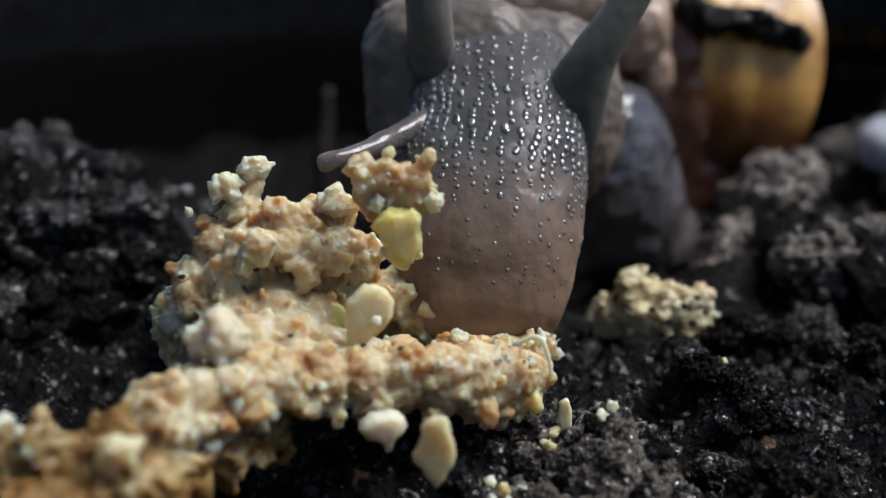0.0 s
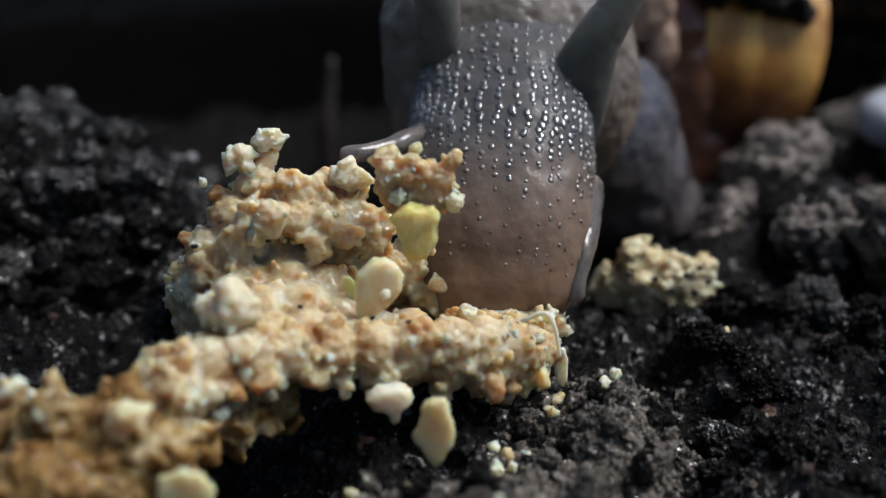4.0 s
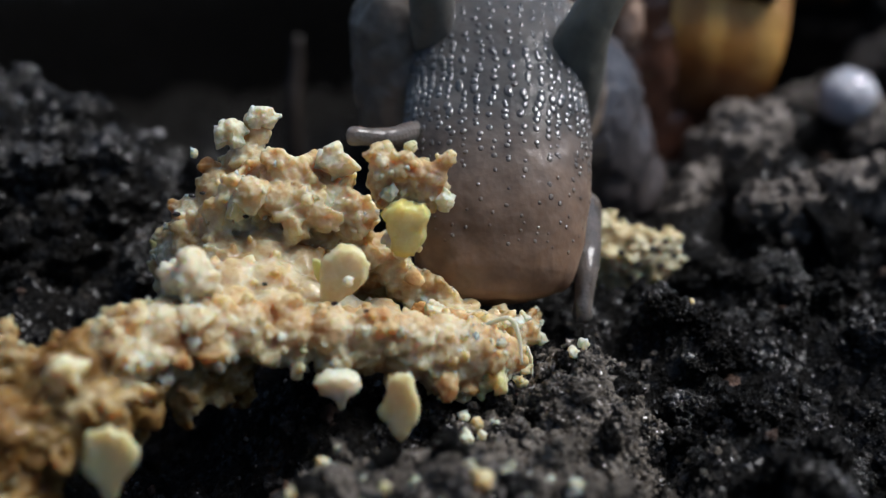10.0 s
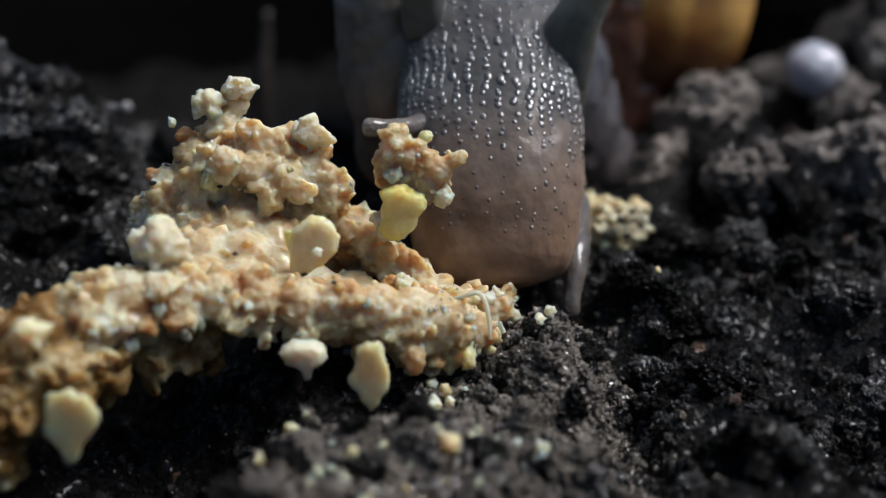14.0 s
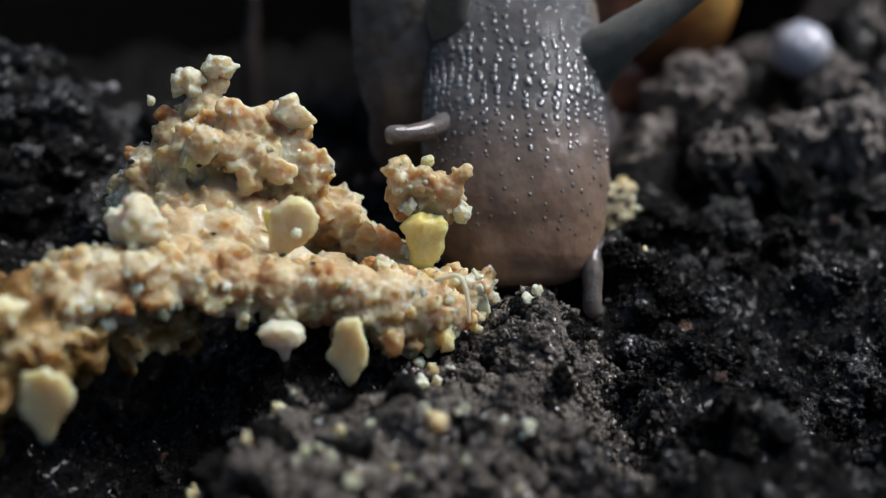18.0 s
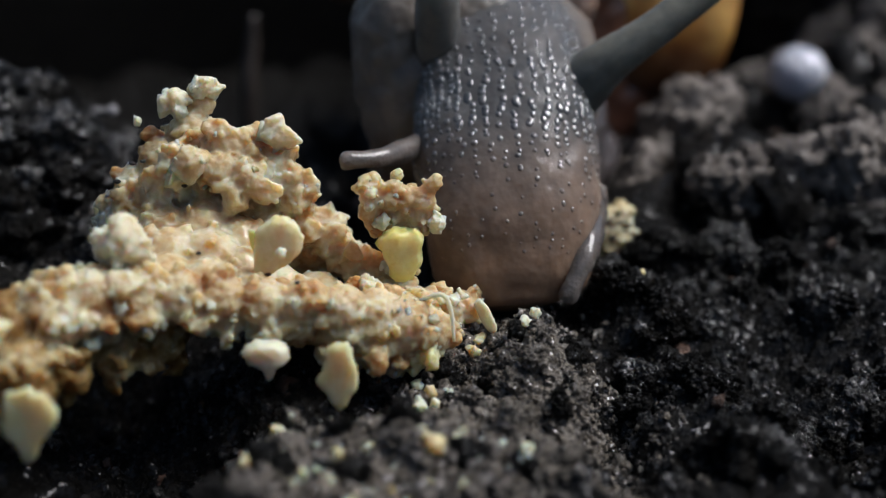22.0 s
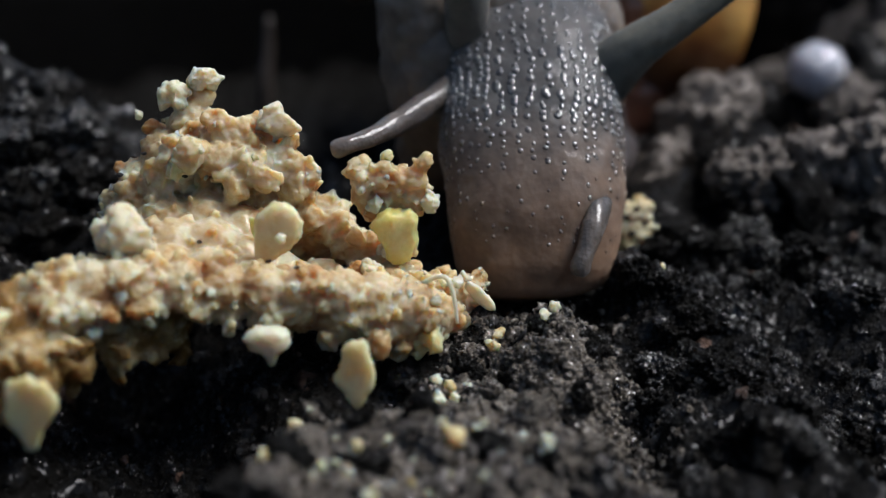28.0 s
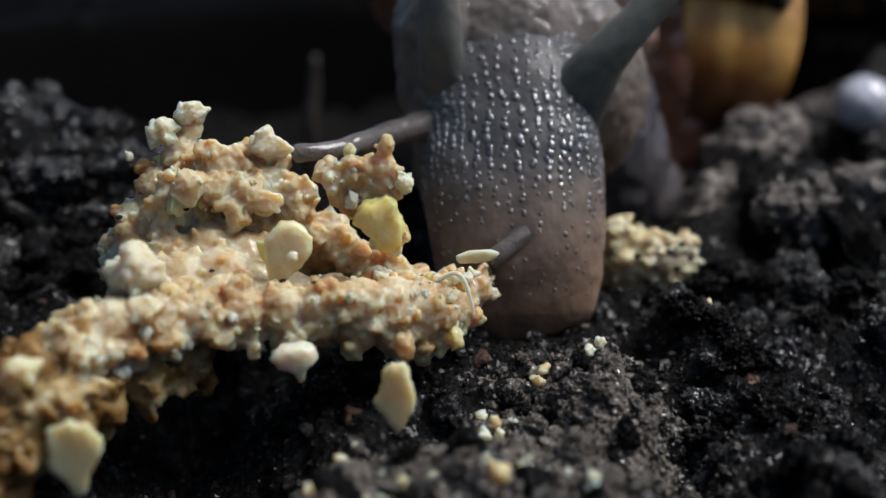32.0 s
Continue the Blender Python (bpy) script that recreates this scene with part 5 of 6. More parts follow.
    walk(stalk_left, [
    (0, pose(-0.00320, -0.00050, 0.00030, 9.11, -7.33, -1.70)),
    (1, pose(-0.00320, -0.00050, 0.00030, 9.03, -3.93, -0.91)),
    (2, pose(-0.00320, -0.00050, 0.00030, 9.05, -4.79, -1.11)),
    (2.5, pose(-0.00320, -0.00050, 0.00030, 9.04, -4.51, -1.04)),
    (3, pose(-0.00320, -0.00050, 0.00030, 9.03, -3.76, -0.87)),
    (3.5, pose(-0.00320, -0.00050, 0.00030, 9.01, -2.59, -0.60)),
    (5.5, pose(-0.00320, -0.00050, 0.00030, 9.01, -1.65, -0.38)),
    (6, pose(-0.00320, -0.00050, 0.00030, 9.00, -0.64, -0.15)),
    (6.5, pose(-0.00320, -0.00050, 0.00030, 9.01, -2.21, -0.51)),
    (7, pose(-0.00320, -0.00050, 0.00030, 9.00, -1.55, -0.36)),
    (7.5, pose(-0.00320, -0.00050, 0.00030, 9.01, -2.26, -0.52)),
    (8, pose(-0.00320, -0.00050, 0.00030, 9.01, -1.93, -0.45)),
    (8.5, pose(-0.00320, -0.00050, 0.00030, 9.00, -1.33, -0.31)),
    (9, pose(-0.00320, -0.00050, 0.00030, 9.00, 1.04, 0.24)),
    (10, pose(-0.00320, -0.00050, 0.00030, 9.00, 0.91, 0.21)),
    (11, pose(-0.00320, -0.00050, 0.00030, 9.00, 1.03, 0.24)),
    (12, pose(-0.00320, -0.00050, 0.00030, 9.00, 1.43, 0.33)),
    (13, pose(-0.00320, -0.00050, 0.00030, 9.01, 1.85, 0.43)),
    (14, pose(-0.00320, -0.00050, 0.00030, 9.01, 2.49, 0.58)),
    (14.5, pose(-0.00320, -0.00050, 0.00030, 9.02, 3.00, 0.69)),
    (16.5, pose(-0.00320, -0.00050, 0.00030, 9.00, -0.63, -0.15)),
    (17, pose(-0.00320, -0.00050, 0.00030, 9.00, 1.29, 0.30)),
    (18, pose(-0.00320, -0.00050, 0.00030, 9.01, 1.82, 0.42)),
    (19, pose(-0.00320, -0.00050, 0.00030, 9.00, 1.57, 0.36)),
    (19.5, pose(-0.00320, -0.00050, 0.00030, 9.01, 2.47, 0.57)),
    (20, pose(-0.00320, -0.00050, 0.00030, 9.01, 1.75, 0.40)),
    (20.5, pose(-0.00320, -0.00050, 0.00030, 9.00, 1.20, 0.28)),
    (21, pose(-0.00320, -0.00050, 0.00030, 9.01, 1.67, 0.39)),
    (22, pose(-0.00320, -0.00050, 0.00030, 9.02, 3.42, 0.79)),
    (23, pose(-0.00320, -0.00050, 0.00030, 9.09, 6.49, 1.51)),
    (24, pose(-0.00320, -0.00050, 0.00030, 9.11, 7.28, 1.69)),
    (24.5, pose(-0.00320, -0.00050, 0.00030, 9.08, 6.32, 1.47)),
    (26.5, pose(-0.00320, -0.00050, 0.00030, 9.11, 7.22, 1.68)),
    (27, pose(-0.00320, -0.00050, 0.00030, 9.07, 5.71, 1.32)),
    (27.5, pose(-0.00320, -0.00050, 0.00030, 9.01, 1.79, 0.41)),
    (28, pose(-0.00320, -0.00050, 0.00030, 6.00, 0.86, 0.15)),
    (28.5, pose(-0.00320, -0.00050, 0.00030, 3.00, -0.24, -0.03)),
    (29, pose(-0.00320, -0.00050, 0.00030, 1.00, 0.86, 0.08)),
    (29.5, pose(-0.00320, -0.00050, 0.00030, -1.00, -0.00, 0.00)),
    (30, pose(-0.00320, -0.00050, 0.00030, -3.00, -2.43, -0.04)),
    (30.5, pose(-0.00320, -0.00050, 0.00030, -3.25, 0.49, 0.01)),
    (31, pose(-0.00320, -0.00050, 0.00030, -3.50, 3.39, 0.03)),
    (31.5, pose(-0.00320, -0.00050, 0.00030, -3.75, 3.33, 0.01)),
    (32, pose(-0.00320, -0.00050, 0.00030, -4.00, 4.73, 0.00)),
])
    walk(feeler_left, [
    (0, pose(-0.00796, -0.00468, -0.00460, 149.60, -63.61, -152.27)),
    (1, pose(-0.00803, -0.00476, -0.00426, 140.21, -69.42, -142.05)),
    (2, pose(-0.00794, -0.00478, -0.00420, 137.12, -70.70, -138.77)),
    (3, pose(-0.00736, -0.00474, -0.00437, 137.14, -70.69, -138.79)),
    (6, pose(-0.00755, -0.00455, -0.00520, 130.50, -72.79, -131.80)),
    (7, pose(-0.00734, -0.00463, -0.00485, 110.77, -76.08, -111.34)),
    (8, pose(-0.00730, -0.00465, -0.00477, 131.96, -72.39, -133.33)),
    (9, pose(-0.00647, -0.00473, -0.00443, 89.92, -77.00, -89.92)),
    (10, pose(-0.00713, -0.00473, -0.00441, 90.22, -77.00, -90.23)),
    (12, pose(-0.00685, -0.00473, -0.00441, 99.83, -76.80, -100.09)),
    (13, pose(-0.00683, -0.00468, -0.00462, 115.42, -75.58, -116.14)),
    (14, pose(-0.00622, -0.00474, -0.00437, 85.18, -76.95, -85.05)),
    (14.5, pose(-0.00631, -0.00479, -0.00415, 76.25, -76.61, -75.88)),
    (17, pose(-0.00577, -0.00466, -0.00473, 124.64, -74.13, -125.69)),
    (18, pose(-0.00651, -0.00465, -0.00475, 118.75, -75.13, -119.58)),
    (19, pose(-0.00774, -0.00455, -0.00520, 127.72, -73.48, -128.90)),
    (20, pose(-0.00802, -0.00456, -0.00516, 62.77, -75.34, -61.99)),
    (21, pose(-0.00705, -0.00460, -0.00495, 124.06, -74.24, -125.08)),
    (22, pose(-0.00812, -0.00466, -0.00473, 104.15, -76.59, -104.53)),
    (23, pose(-0.00798, -0.00470, -0.00455, 119.32, -75.05, -120.17)),
    (24, pose(-0.00733, -0.00480, -0.00411, 104.76, -76.55, -105.16)),
    (26.5, pose(-0.00772, -0.00491, -0.00362, 116.29, -75.47, -117.04)),
    (27, pose(-0.00942, -0.00480, -0.00410, 126.78, -73.69, -127.92)),
    (28, pose(-0.00973, -0.00483, -0.00485, 154.53, -66.18, -156.45)),
    (28.5, pose(-0.00995, -0.00516, -0.00389, 161.20, -76.00, -162.51)),
    (29, pose(-0.01007, -0.00534, -0.00319, 164.89, -82.00, -165.72)),
    (30, pose(-0.01000, -0.00555, -0.00302, 176.96, -85.00, -177.13)),
    (31, pose(-0.01027, -0.00558, -0.00193, 177.88, -86.00, -177.94)),
    (32, pose(-0.01018, -0.00560, -0.00150, 180.00, -87.00, 180.00)),
])
    walk(feeler_right, [
    (0, pose(0.00232, -0.00443, -0.01062, 166.93, 5.88, 178.64)),
    (1, pose(0.00242, -0.00432, -0.01108, 166.97, 4.11, 179.05)),
    (2, pose(0.00300, -0.00431, -0.01112, 166.92, -6.29, -178.54)),
    (3, pose(0.00319, -0.00439, -0.01076, 166.99, 2.38, 179.45)),
    (6, pose(0.00328, -0.00397, -0.01260, 166.95, -5.12, -178.82)),
    (7, pose(0.00333, -0.00387, -0.01303, 166.95, -5.10, -178.82)),
    (8, pose(0.00371, -0.00392, -0.01280, 166.96, 4.42, 178.98)),
    (9, pose(0.00376, -0.00384, -0.01316, 166.88, 7.59, 178.24)),
    (10, pose(0.00359, -0.00383, -0.01321, 166.97, 3.78, 179.13)),
    (12, pose(0.00348, -0.00377, -0.01346, 166.99, 2.48, 179.43)),
    (13, pose(0.00295, -0.00372, -0.01368, 166.96, -4.41, -178.98)),
    (14, pose(0.00310, -0.00370, -0.01375, 167.00, -0.56, -179.87)),
    (17, pose(0.00302, -0.00507, -0.01404, 166.93, 6.03, 178.60)),
    (18, pose(0.00289, -0.00521, -0.01343, 166.82, 9.35, 177.82)),
    (19, pose(0.00290, -0.00521, -0.01345, 166.79, 10.21, 177.62)),
    (20, pose(0.00250, -0.00545, -0.01241, 166.98, 3.03, 179.30)),
    (21, pose(0.00273, -0.00559, -0.01179, 166.98, 3.31, 179.23)),
    (22, pose(0.00184, -0.00560, -0.01177, 166.17, -19.79, -175.23)),
    (23, pose(0.00144, -0.00567, -0.01147, 165.66, -24.70, -173.90)),
    (24, pose(0.00155, -0.00571, -0.01126, 166.02, -21.34, -174.83)),
    (26.5, pose(0.00171, -0.00575, -0.01109, 166.63, -13.37, -176.85)),
    (27, pose(0.00137, -0.00575, -0.01111, 166.56, -14.60, -176.55)),
    (28, pose(0.00130, -0.00636, -0.01060, 169.79, -11.65, -177.92)),
    (28.5, pose(0.00022, -0.00647, -0.01016, 172.39, -23.03, -177.01)),
    (29, pose(-0.00054, -0.00635, -0.01024, 174.52, -24.24, -177.74)),
    (30, pose(-0.00031, -0.00619, -0.00890, 178.82, -32.41, -179.36)),
    (31, pose(-0.00120, -0.00583, -0.00773, 179.35, -39.76, -179.58)),
    (32, pose(-0.00169, -0.00590, -0.00749, 180.00, -49.60, 180.00)),
])
    walk(neck, [
    (0, pose(-0.00060, 0.00000, 0.00141, 0.00, -0.00, 0.00)),
    (3, pose(0.00002, 0.00000, 0.00133, 0.00, -0.00, 0.00)),
    (6, pose(0.00003, 0.00000, 0.00083, 0.00, -0.00, 0.00)),
    (9, pose(0.00000, 0.00000, 0.00000, 0.00, -0.00, 0.00)),
    (12, pose(0.00035, 0.00000, -0.00035, 0.00, -0.00, 0.00)),
    (14, pose(0.00089, 0.00000, -0.00057, 0.00, -0.00, 0.00)),
    (16.5, pose(0.00196, 0.00000, -0.00089, 0.00, -0.00, 0.00)),
    (19, pose(0.00244, 0.00000, -0.00121, 0.00, -0.00, 0.00)),
    (20, pose(0.00231, 0.00000, -0.00105, 0.00, -0.00, 0.00)),
    (21, pose(0.00241, 0.00000, -0.00129, 0.00, -0.00, 0.00)),
    (23, pose(0.00241, -0.00000, -0.00151, 0.00, -0.00, 0.00)),
    (24.5, pose(0.00266, 0.00000, -0.00181, 0.00, -0.00, 0.00)),
    (27, pose(0.00303, -0.00000, -0.00085, 0.00, -0.00, 0.00)),
    (28, pose(0.00296, 0.00000, -0.00043, 0.00, -0.00, 0.00)),
    (29, pose(0.00276, 0.00000, -0.00096, 0.00, -0.00, 0.00)),
    (30, pose(0.00238, 0.00000, -0.00066, 0.00, -0.00, 0.00)),
    (31, pose(0.00171, 0.00000, -0.00037, 0.00, -0.00, 0.00)),
    (32, pose(0.00152, 0.00000, 0.00024, 0.00, -0.00, 0.00)),
])
    walk(food, [
    (0, pose(-0.00403, 0.04554, 0.00594, 0.00, -2.98, 12.89)),
    (0.5, pose(-0.00385, 0.04573, 0.00575, 0.00, -2.26, 12.24)),
    (1, pose(-0.00370, 0.04587, 0.00562, 0.00, -2.35, 11.23)),
    (1.5, pose(-0.00395, 0.04583, 0.00553, 0.00, -1.69, 10.57)),
    (2, pose(-0.00437, 0.04521, 0.00564, 0.00, -1.56, 10.23)),
    (2.5, pose(-0.00409, 0.04586, 0.00578, 0.00, -3.01, 12.74)),
    (3, pose(-0.00396, 0.04591, 0.00565, 0.00, -2.77, 12.28)),
    (3.5, pose(-0.00386, 0.04575, 0.00569, 0.00, -2.91, 12.00)),
    (5.5, pose(-0.00396, 0.04514, 0.00542, 0.00, -0.81, 9.37)),
    (6, pose(-0.00400, 0.04520, 0.00537, 0.00, -0.26, 9.39)),
    (6.5, pose(-0.00399, 0.04496, 0.00521, 0.00, 0.97, 5.56)),
    (7, pose(-0.00399, 0.04508, 0.00527, 0.00, 0.05, 5.41)),
    (7.5, pose(-0.00380, 0.04506, 0.00526, 0.00, -0.01, 5.32)),
    (8, pose(-0.00363, 0.04522, 0.00524, 0.00, -0.70, 4.65)),
    (8.5, pose(-0.00364, 0.04524, 0.00512, 0.00, 0.17, 3.57)),
    (9, pose(-0.00385, 0.04526, 0.00504, 0.00, 0.50, 0.90)),
    (9.5, pose(-0.00384, 0.04524, 0.00506, 0.00, 0.67, 1.53)),
    (10, pose(-0.00391, 0.04533, 0.00505, 0.00, 0.59, 1.84)),
    (10.5, pose(-0.00383, 0.04530, 0.00503, 0.00, 0.94, 1.93)),
    (11, pose(-0.00385, 0.04533, 0.00500, 0.00, 1.14, 1.86)),
    (11.5, pose(-0.00398, 0.04521, 0.00493, 0.00, 1.61, -1.94)),
    (12, pose(-0.00395, 0.04524, 0.00495, 0.00, 1.31, -0.31)),
    (12.5, pose(-0.00387, 0.04523, 0.00496, 0.00, 1.06, -0.67)),
    (13, pose(-0.00379, 0.04536, 0.00493, 0.00, 0.74, -0.73)),
    (13.5, pose(-0.00374, 0.04524, 0.00493, 0.00, 0.83, -2.21)),
    (14, pose(-0.00378, 0.04526, 0.00495, 0.00, 0.93, -1.47)),
    (14.5, pose(-0.00373, 0.04536, 0.00499, 0.00, -0.05, -1.06)),
    (16.5, pose(-0.00408, 0.04502, 0.00500, 0.00, 1.87, -1.73)),
    (17, pose(-0.00407, 0.04517, 0.00499, 0.00, 1.18, -1.56)),
    (17.5, pose(-0.00394, 0.04525, 0.00503, 0.00, 0.27, -1.44)),
    (18, pose(-0.00407, 0.04510, 0.00497, 0.00, 1.82, -1.36)),
    (18.5, pose(-0.00419, 0.04505, 0.00500, 0.00, 1.81, -2.57)),
    (19, pose(-0.00459, 0.04522, 0.00505, 0.00, 1.37, -2.21)),
    (19.5, pose(-0.00464, 0.04512, 0.00508, 0.00, 1.78, -0.91)),
    (20, pose(-0.00461, 0.04525, 0.00502, 0.00, 2.15, -0.51)),
    (20.5, pose(-0.00447, 0.04512, 0.00501, 0.00, 2.02, -1.41)),
    (21, pose(-0.00484, 0.04556, 0.00502, 0.00, 1.15, -4.85)),
    (21.5, pose(-0.00474, 0.04525, 0.00517, 0.00, 1.08, -0.07)),
    (22, pose(-0.00465, 0.04518, 0.00508, 0.00, 1.66, -1.24)),
    (22.5, pose(-0.00415, 0.04518, 0.00509, 0.00, 0.21, -1.02)),
    (23, pose(-0.00425, 0.04502, 0.00499, 0.00, 1.60, -2.59)),
    (23.5, pose(-0.00440, 0.04502, 0.00500, 0.00, 1.65, -3.12)),
    (24, pose(-0.00434, 0.04502, 0.00509, 0.00, 0.96, -1.15)),
    (24.5, pose(-0.00413, 0.04491, 0.00511, 0.00, 1.10, -0.56)),
    (26.5, pose(-0.00460, 0.04504, 0.00505, 0.00, 2.15, -1.67)),
    (27, pose(-0.00477, 0.04518, 0.00512, 0.00, 1.60, -1.06)),
    (27.5, pose(-0.00506, 0.04515, 0.00532, 0.00, 0.03, -0.94)),
    (28, pose(-0.00539, 0.04566, 0.00526, 0.00, -0.13, -2.23)),
    (28.5, pose(-0.00602, 0.04533, 0.00567, 0.00, -2.17, -2.11)),
    (29, pose(-0.00600, 0.04520, 0.00571, 0.00, -2.63, -0.17)),
    (29.5, pose(-0.00586, 0.04529, 0.00554, 0.00, -2.43, 0.52)),
    (30, pose(-0.00635, 0.04557, 0.00569, 0.00, -2.69, 1.16)),
    (30.5, pose(-0.00688, 0.04595, 0.00579, 0.00, -3.97, -0.05)),
    (31, pose(-0.00692, 0.04617, 0.00601, 0.00, -6.66, 1.85)),
    (31.5, pose(-0.00684, 0.04598, 0.00596, 0.00, -5.74, 4.26)),
    (32, pose(-0.00702, 0.04601, 0.00593, 0.00, -5.20, 5.69)),
])
    walk(clump, [
    (0, pose(-0.00284, 0.04680, 0.00851, 0.00, 1.37, 0.00)),
    (1, pose(-0.00225, 0.04680, 0.00780, 0.00, -4.26, 0.00)),
    (2, pose(-0.00289, 0.04680, 0.00774, 0.00, 6.57, 0.00)),
    (3, pose(-0.00277, 0.04680, 0.00748, 0.00, 10.68, 0.00)),
    (5.5, pose(-0.00201, 0.04680, 0.00698, 0.00, 4.09, 0.00)),
    (6, pose(-0.00212, 0.04680, 0.00666, 0.00, 5.46, 0.00)),
    (6.5, pose(-0.00190, 0.04680, 0.00620, 0.00, 9.86, 0.00)),
    (7, pose(-0.00180, 0.04680, 0.00621, 0.00, 10.67, 0.00)),
    (7.5, pose(-0.00154, 0.04680, 0.00622, 0.00, 11.38, 0.00)),
    (8, pose(-0.00138, 0.04680, 0.00622, 0.00, 13.24, 0.00)),
    (8.5, pose(-0.00128, 0.04680, 0.00613, 0.00, 16.86, 0.00)),
    (9, pose(-0.00119, 0.04680, 0.00602, 0.00, 17.41, 0.00)),
    (9.5, pose(-0.00137, 0.04680, 0.00619, 0.00, 15.54, 0.00)),
    (10, pose(-0.00159, 0.04680, 0.00620, 0.00, 12.44, 0.00)),
    (10.5, pose(-0.00165, 0.04680, 0.00616, 0.00, 12.54, 0.00)),
    (11, pose(-0.00166, 0.04680, 0.00601, 0.00, 14.77, 0.00)),
    (11.5, pose(-0.00139, 0.04680, 0.00605, 0.00, 17.68, 0.00)),
    (12, pose(-0.00150, 0.04680, 0.00591, 0.00, 15.22, 0.00)),
    (12.5, pose(-0.00138, 0.04680, 0.00592, 0.00, 15.34, 0.00)),
    (13, pose(-0.00120, 0.04680, 0.00583, 0.00, 19.21, 0.00)),
    (13.5, pose(-0.00080, 0.04680, 0.00580, 0.00, 25.70, 0.00)),
    (14, pose(-0.00048, 0.04680, 0.00552, 0.00, 28.79, 0.00)),
    (14.5, pose(-0.00033, 0.04680, 0.00546, 0.00, 32.19, 0.00)),
    (16.5, pose(0.00106, 0.04680, 0.00405, 0.00, 16.03, 0.00)),
    (17, pose(0.00095, 0.04680, 0.00363, 0.00, 15.53, 0.00)),
    (18, pose(0.00116, 0.04680, 0.00327, 0.00, 11.45, 0.00)),
    (19, pose(0.00036, 0.04680, 0.00319, 0.00, 16.01, 0.00)),
    (20, pose(0.00015, 0.04680, 0.00355, 0.00, 7.70, 0.00)),
    (21, pose(0.00028, 0.04680, 0.00346, 0.00, 11.02, 0.00)),
    (22, pose(0.00023, 0.04680, 0.00368, 0.00, 5.52, 0.00)),
    (23, pose(0.00101, 0.04680, 0.00365, 0.00, 6.33, 0.00)),
    (24, pose(0.00170, 0.04680, 0.00394, 0.00, 5.44, 0.00)),
    (24.5, pose(0.00249, 0.04680, 0.00377, 0.00, 1.60, 0.00)),
    (26.5, pose(0.00170, 0.04680, 0.00357, 0.00, 0.21, 0.00)),
    (27, pose(0.00115, 0.04680, 0.00342, 0.00, -5.70, 0.00)),
    (27.5, pose(0.00055, 0.04680, 0.00465, 0.00, -8.58, 0.00)),
    (28, pose(-0.00073, 0.04680, 0.00425, 0.00, 1.99, 0.00)),
    (28.5, pose(-0.00166, 0.04680, 0.00447, 0.00, 4.30, 0.00)),
    (29, pose(-0.00164, 0.04680, 0.00472, 0.00, -0.30, 0.00)),
    (29.5, pose(-0.00151, 0.04680, 0.00450, 0.00, -7.98, 0.00)),
    (30, pose(-0.00216, 0.04680, 0.00485, 0.00, -7.54, 0.00)),
    (30.5, pose(-0.00287, 0.04680, 0.00559, 0.00, -4.56, 0.00)),
    (31, pose(-0.00300, 0.04680, 0.00603, 0.00, -7.96, 0.00)),
    (31.5, pose(-0.00292, 0.04680, 0.00604, 0.00, -11.34, 0.00)),
    (32, pose(-0.00325, 0.04680, 0.00637, 0.00, -14.64, 0.00)),
])
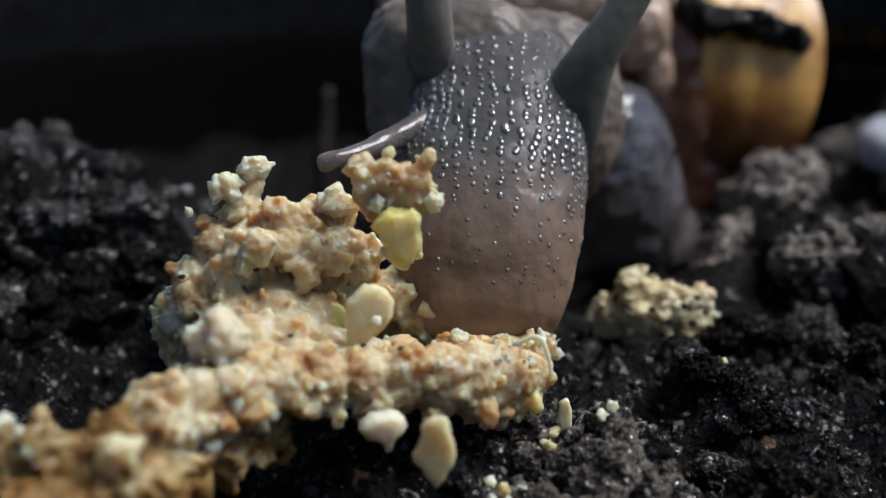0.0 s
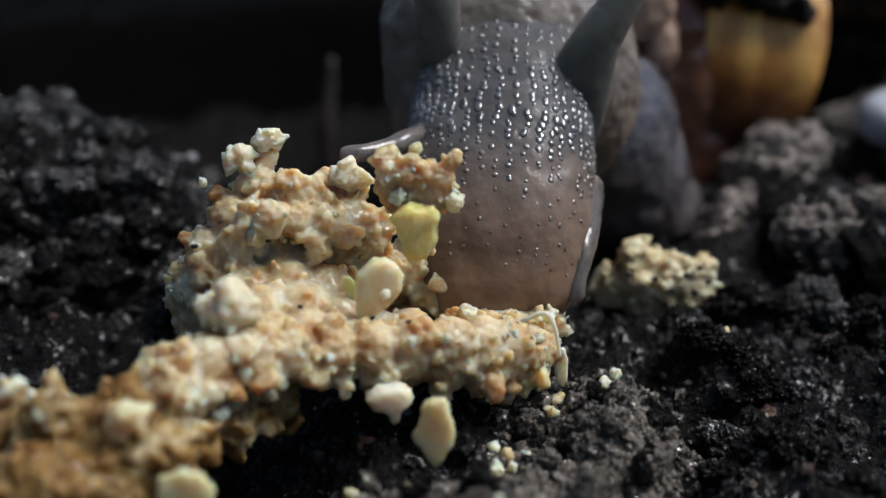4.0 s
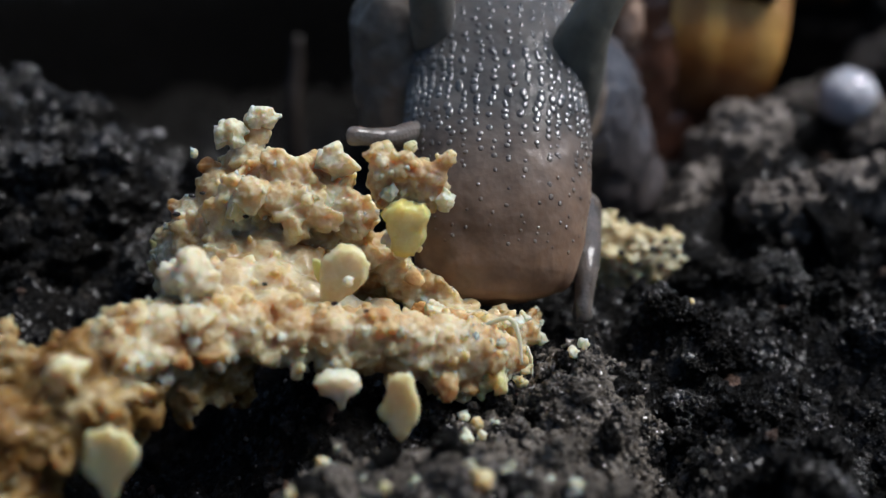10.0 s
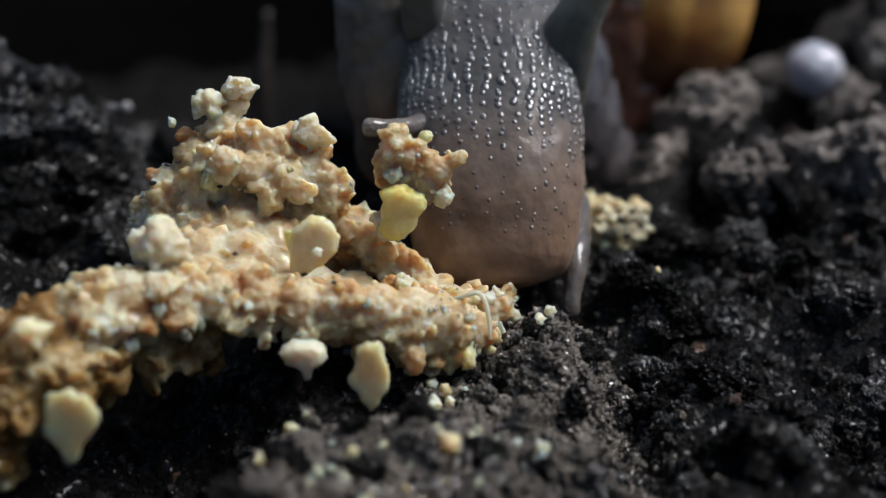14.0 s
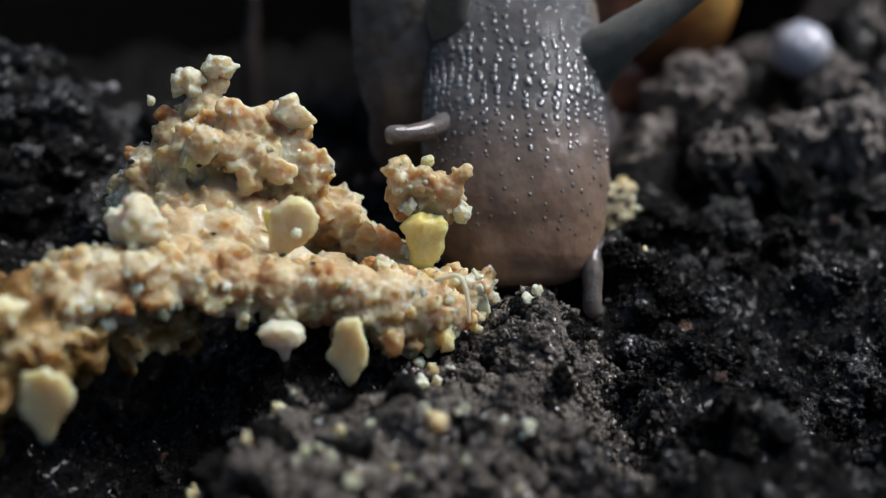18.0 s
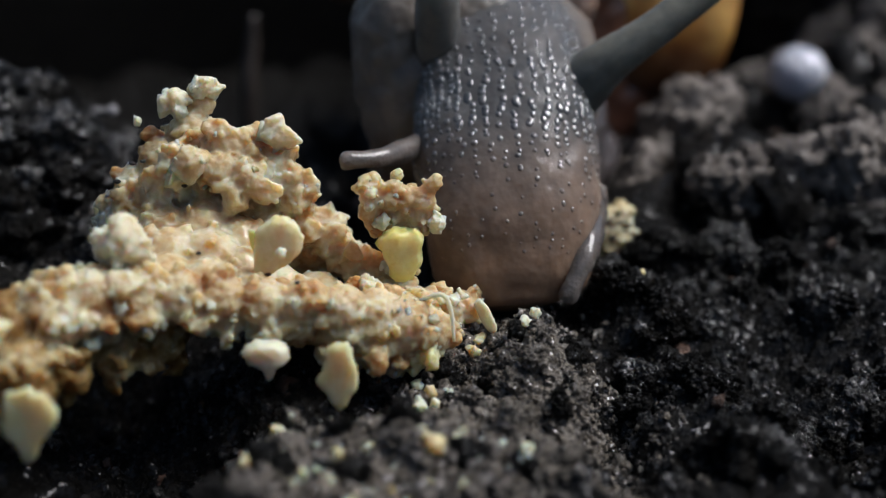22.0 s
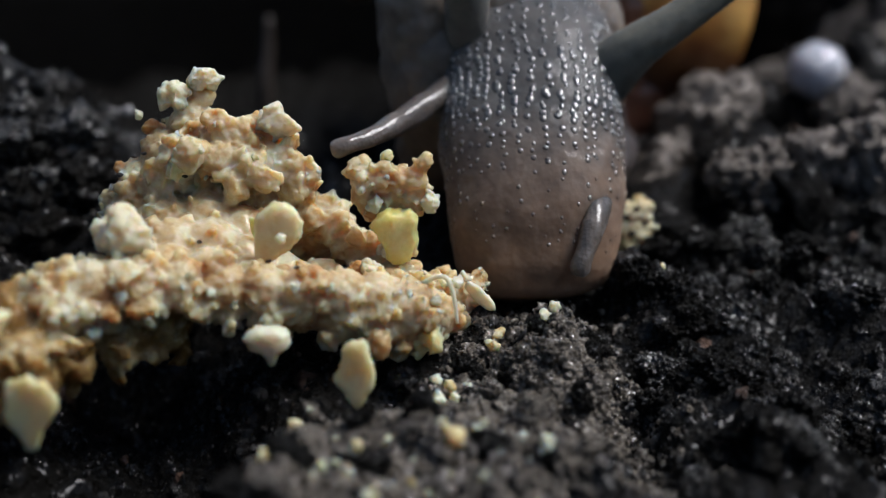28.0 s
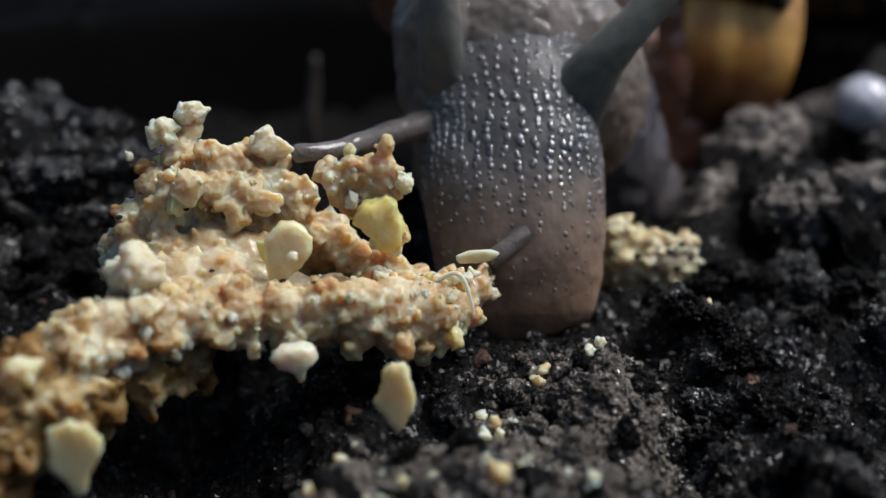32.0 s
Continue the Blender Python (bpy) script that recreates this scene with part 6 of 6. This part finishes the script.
    walk(flake, [
    (0, pose(-0.00116, 0.04050, 0.00152, 0.00, -0.00, 0.00)),
    (1, pose(-0.00111, 0.04050, 0.00136, 0.00, -0.00, 0.00)),
    (2, pose(-0.00121, 0.04050, 0.00138, 0.00, -0.00, 0.00)),
    (3, pose(-0.00126, 0.04050, 0.00105, 0.00, -0.00, 0.00)),
    (6, pose(-0.00160, 0.04050, 0.00074, 0.00, -0.00, 0.00)),
    (9, pose(-0.00158, 0.04050, 0.00057, 0.00, -0.00, 0.00)),
    (12, pose(-0.00160, 0.04050, 0.00053, 0.00, -0.00, 0.00)),
    (14, pose(-0.00152, 0.04050, 0.00046, 0.00, -0.00, 0.00)),
    (17, pose(-0.00173, 0.04050, 0.00070, 0.00, -0.00, 0.00)),
    (19, pose(-0.00196, 0.04050, 0.00055, 0.00, -0.00, 0.00)),
    (20, pose(-0.00206, 0.04050, 0.00066, 0.00, -0.00, 0.00)),
    (21, pose(-0.00228, 0.04050, 0.00049, 0.00, -0.00, 0.00)),
    (23, pose(-0.00206, 0.04050, 0.00056, 0.00, -0.00, 0.00)),
    (24, pose(-0.00202, 0.04050, 0.00054, 0.00, -0.00, 0.00)),
    (26.5, pose(-0.00181, 0.04050, 0.00042, 0.00, -0.00, 0.00)),
    (27, pose(-0.00195, 0.04050, 0.00060, 0.00, -0.00, 0.00)),
    (28, pose(-0.00225, 0.04050, 0.00035, 0.00, -0.00, 0.00)),
    (28.5, pose(-0.00232, 0.04050, 0.00056, 0.00, -0.00, 0.00)),
    (29, pose(-0.00210, 0.04050, 0.00076, 0.00, -0.00, 0.00)),
    (30, pose(-0.00231, 0.04050, 0.00081, 0.00, -0.00, 0.00)),
    (31, pose(-0.00245, 0.04050, 0.00090, 0.00, -0.00, 0.00)),
    (32, pose(-0.00242, 0.04050, 0.00090, 0.00, -0.00, 0.00)),
])
    walk(sliver, [
    (0, pose(0.00427, 0.04630, 0.00026, 0.00, -0.00, 0.00)),
    (3, pose(0.00407, 0.04630, 0.00155, 0.00, -0.00, 0.00)),
    (6, pose(0.00375, 0.04630, -0.00014, 0.00, -0.00, 0.00)),
    (9, pose(0.00378, 0.04630, -0.00015, 0.00, -2.00, 0.00)),
    (12, pose(0.00403, 0.04630, -0.00046, 0.00, -4.00, 0.00)),
    (14, pose(0.00409, 0.04630, -0.00050, 0.00, -6.00, 0.00)),
    (16.5, pose(0.00393, 0.04630, -0.00028, 0.00, -8.00, 0.00)),
    (17, pose(0.00383, 0.04630, -0.00002, 0.00, -10.00, 0.00)),
    (19, pose(0.00394, 0.04630, 0.00034, 0.00, -12.00, 0.00)),
    (21, pose(0.00396, 0.04630, 0.00067, 0.00, -14.00, 0.00)),
    (22, pose(0.00409, 0.04630, 0.00070, 0.00, -25.00, 0.00)),
    (23, pose(0.00469, 0.04630, 0.00125, 0.00, -32.00, 0.00)),
    (24, pose(0.00499, 0.04630, 0.00135, 0.00, -36.00, 0.00)),
    (26.5, pose(0.00437, 0.04630, 0.00094, 0.00, -38.00, 0.00)),
    (27.5, pose(0.00342, 0.04630, 0.00124, 0.00, -40.00, 0.00)),
    (28, pose(0.00300, 0.04630, 0.00141, 0.00, -42.00, 0.00)),
    (28.5, pose(0.00218, 0.04630, 0.00247, 0.00, -55.00, 0.00)),
    (29, pose(0.00148, 0.04630, 0.00339, 0.00, -65.00, 0.00)),
    (29.5, pose(0.00147, 0.04630, 0.00347, 0.00, -80.00, 0.00)),
    (30, pose(0.00083, 0.04630, 0.00385, 0.00, -86.00, 0.00)),
    (31, pose(0.00125, 0.04630, 0.00472, 180.00, -88.00, 180.00)),
    (32, pose(0.00094, 0.04630, 0.00494, 180.00, -86.00, 180.00)),
])


motions()
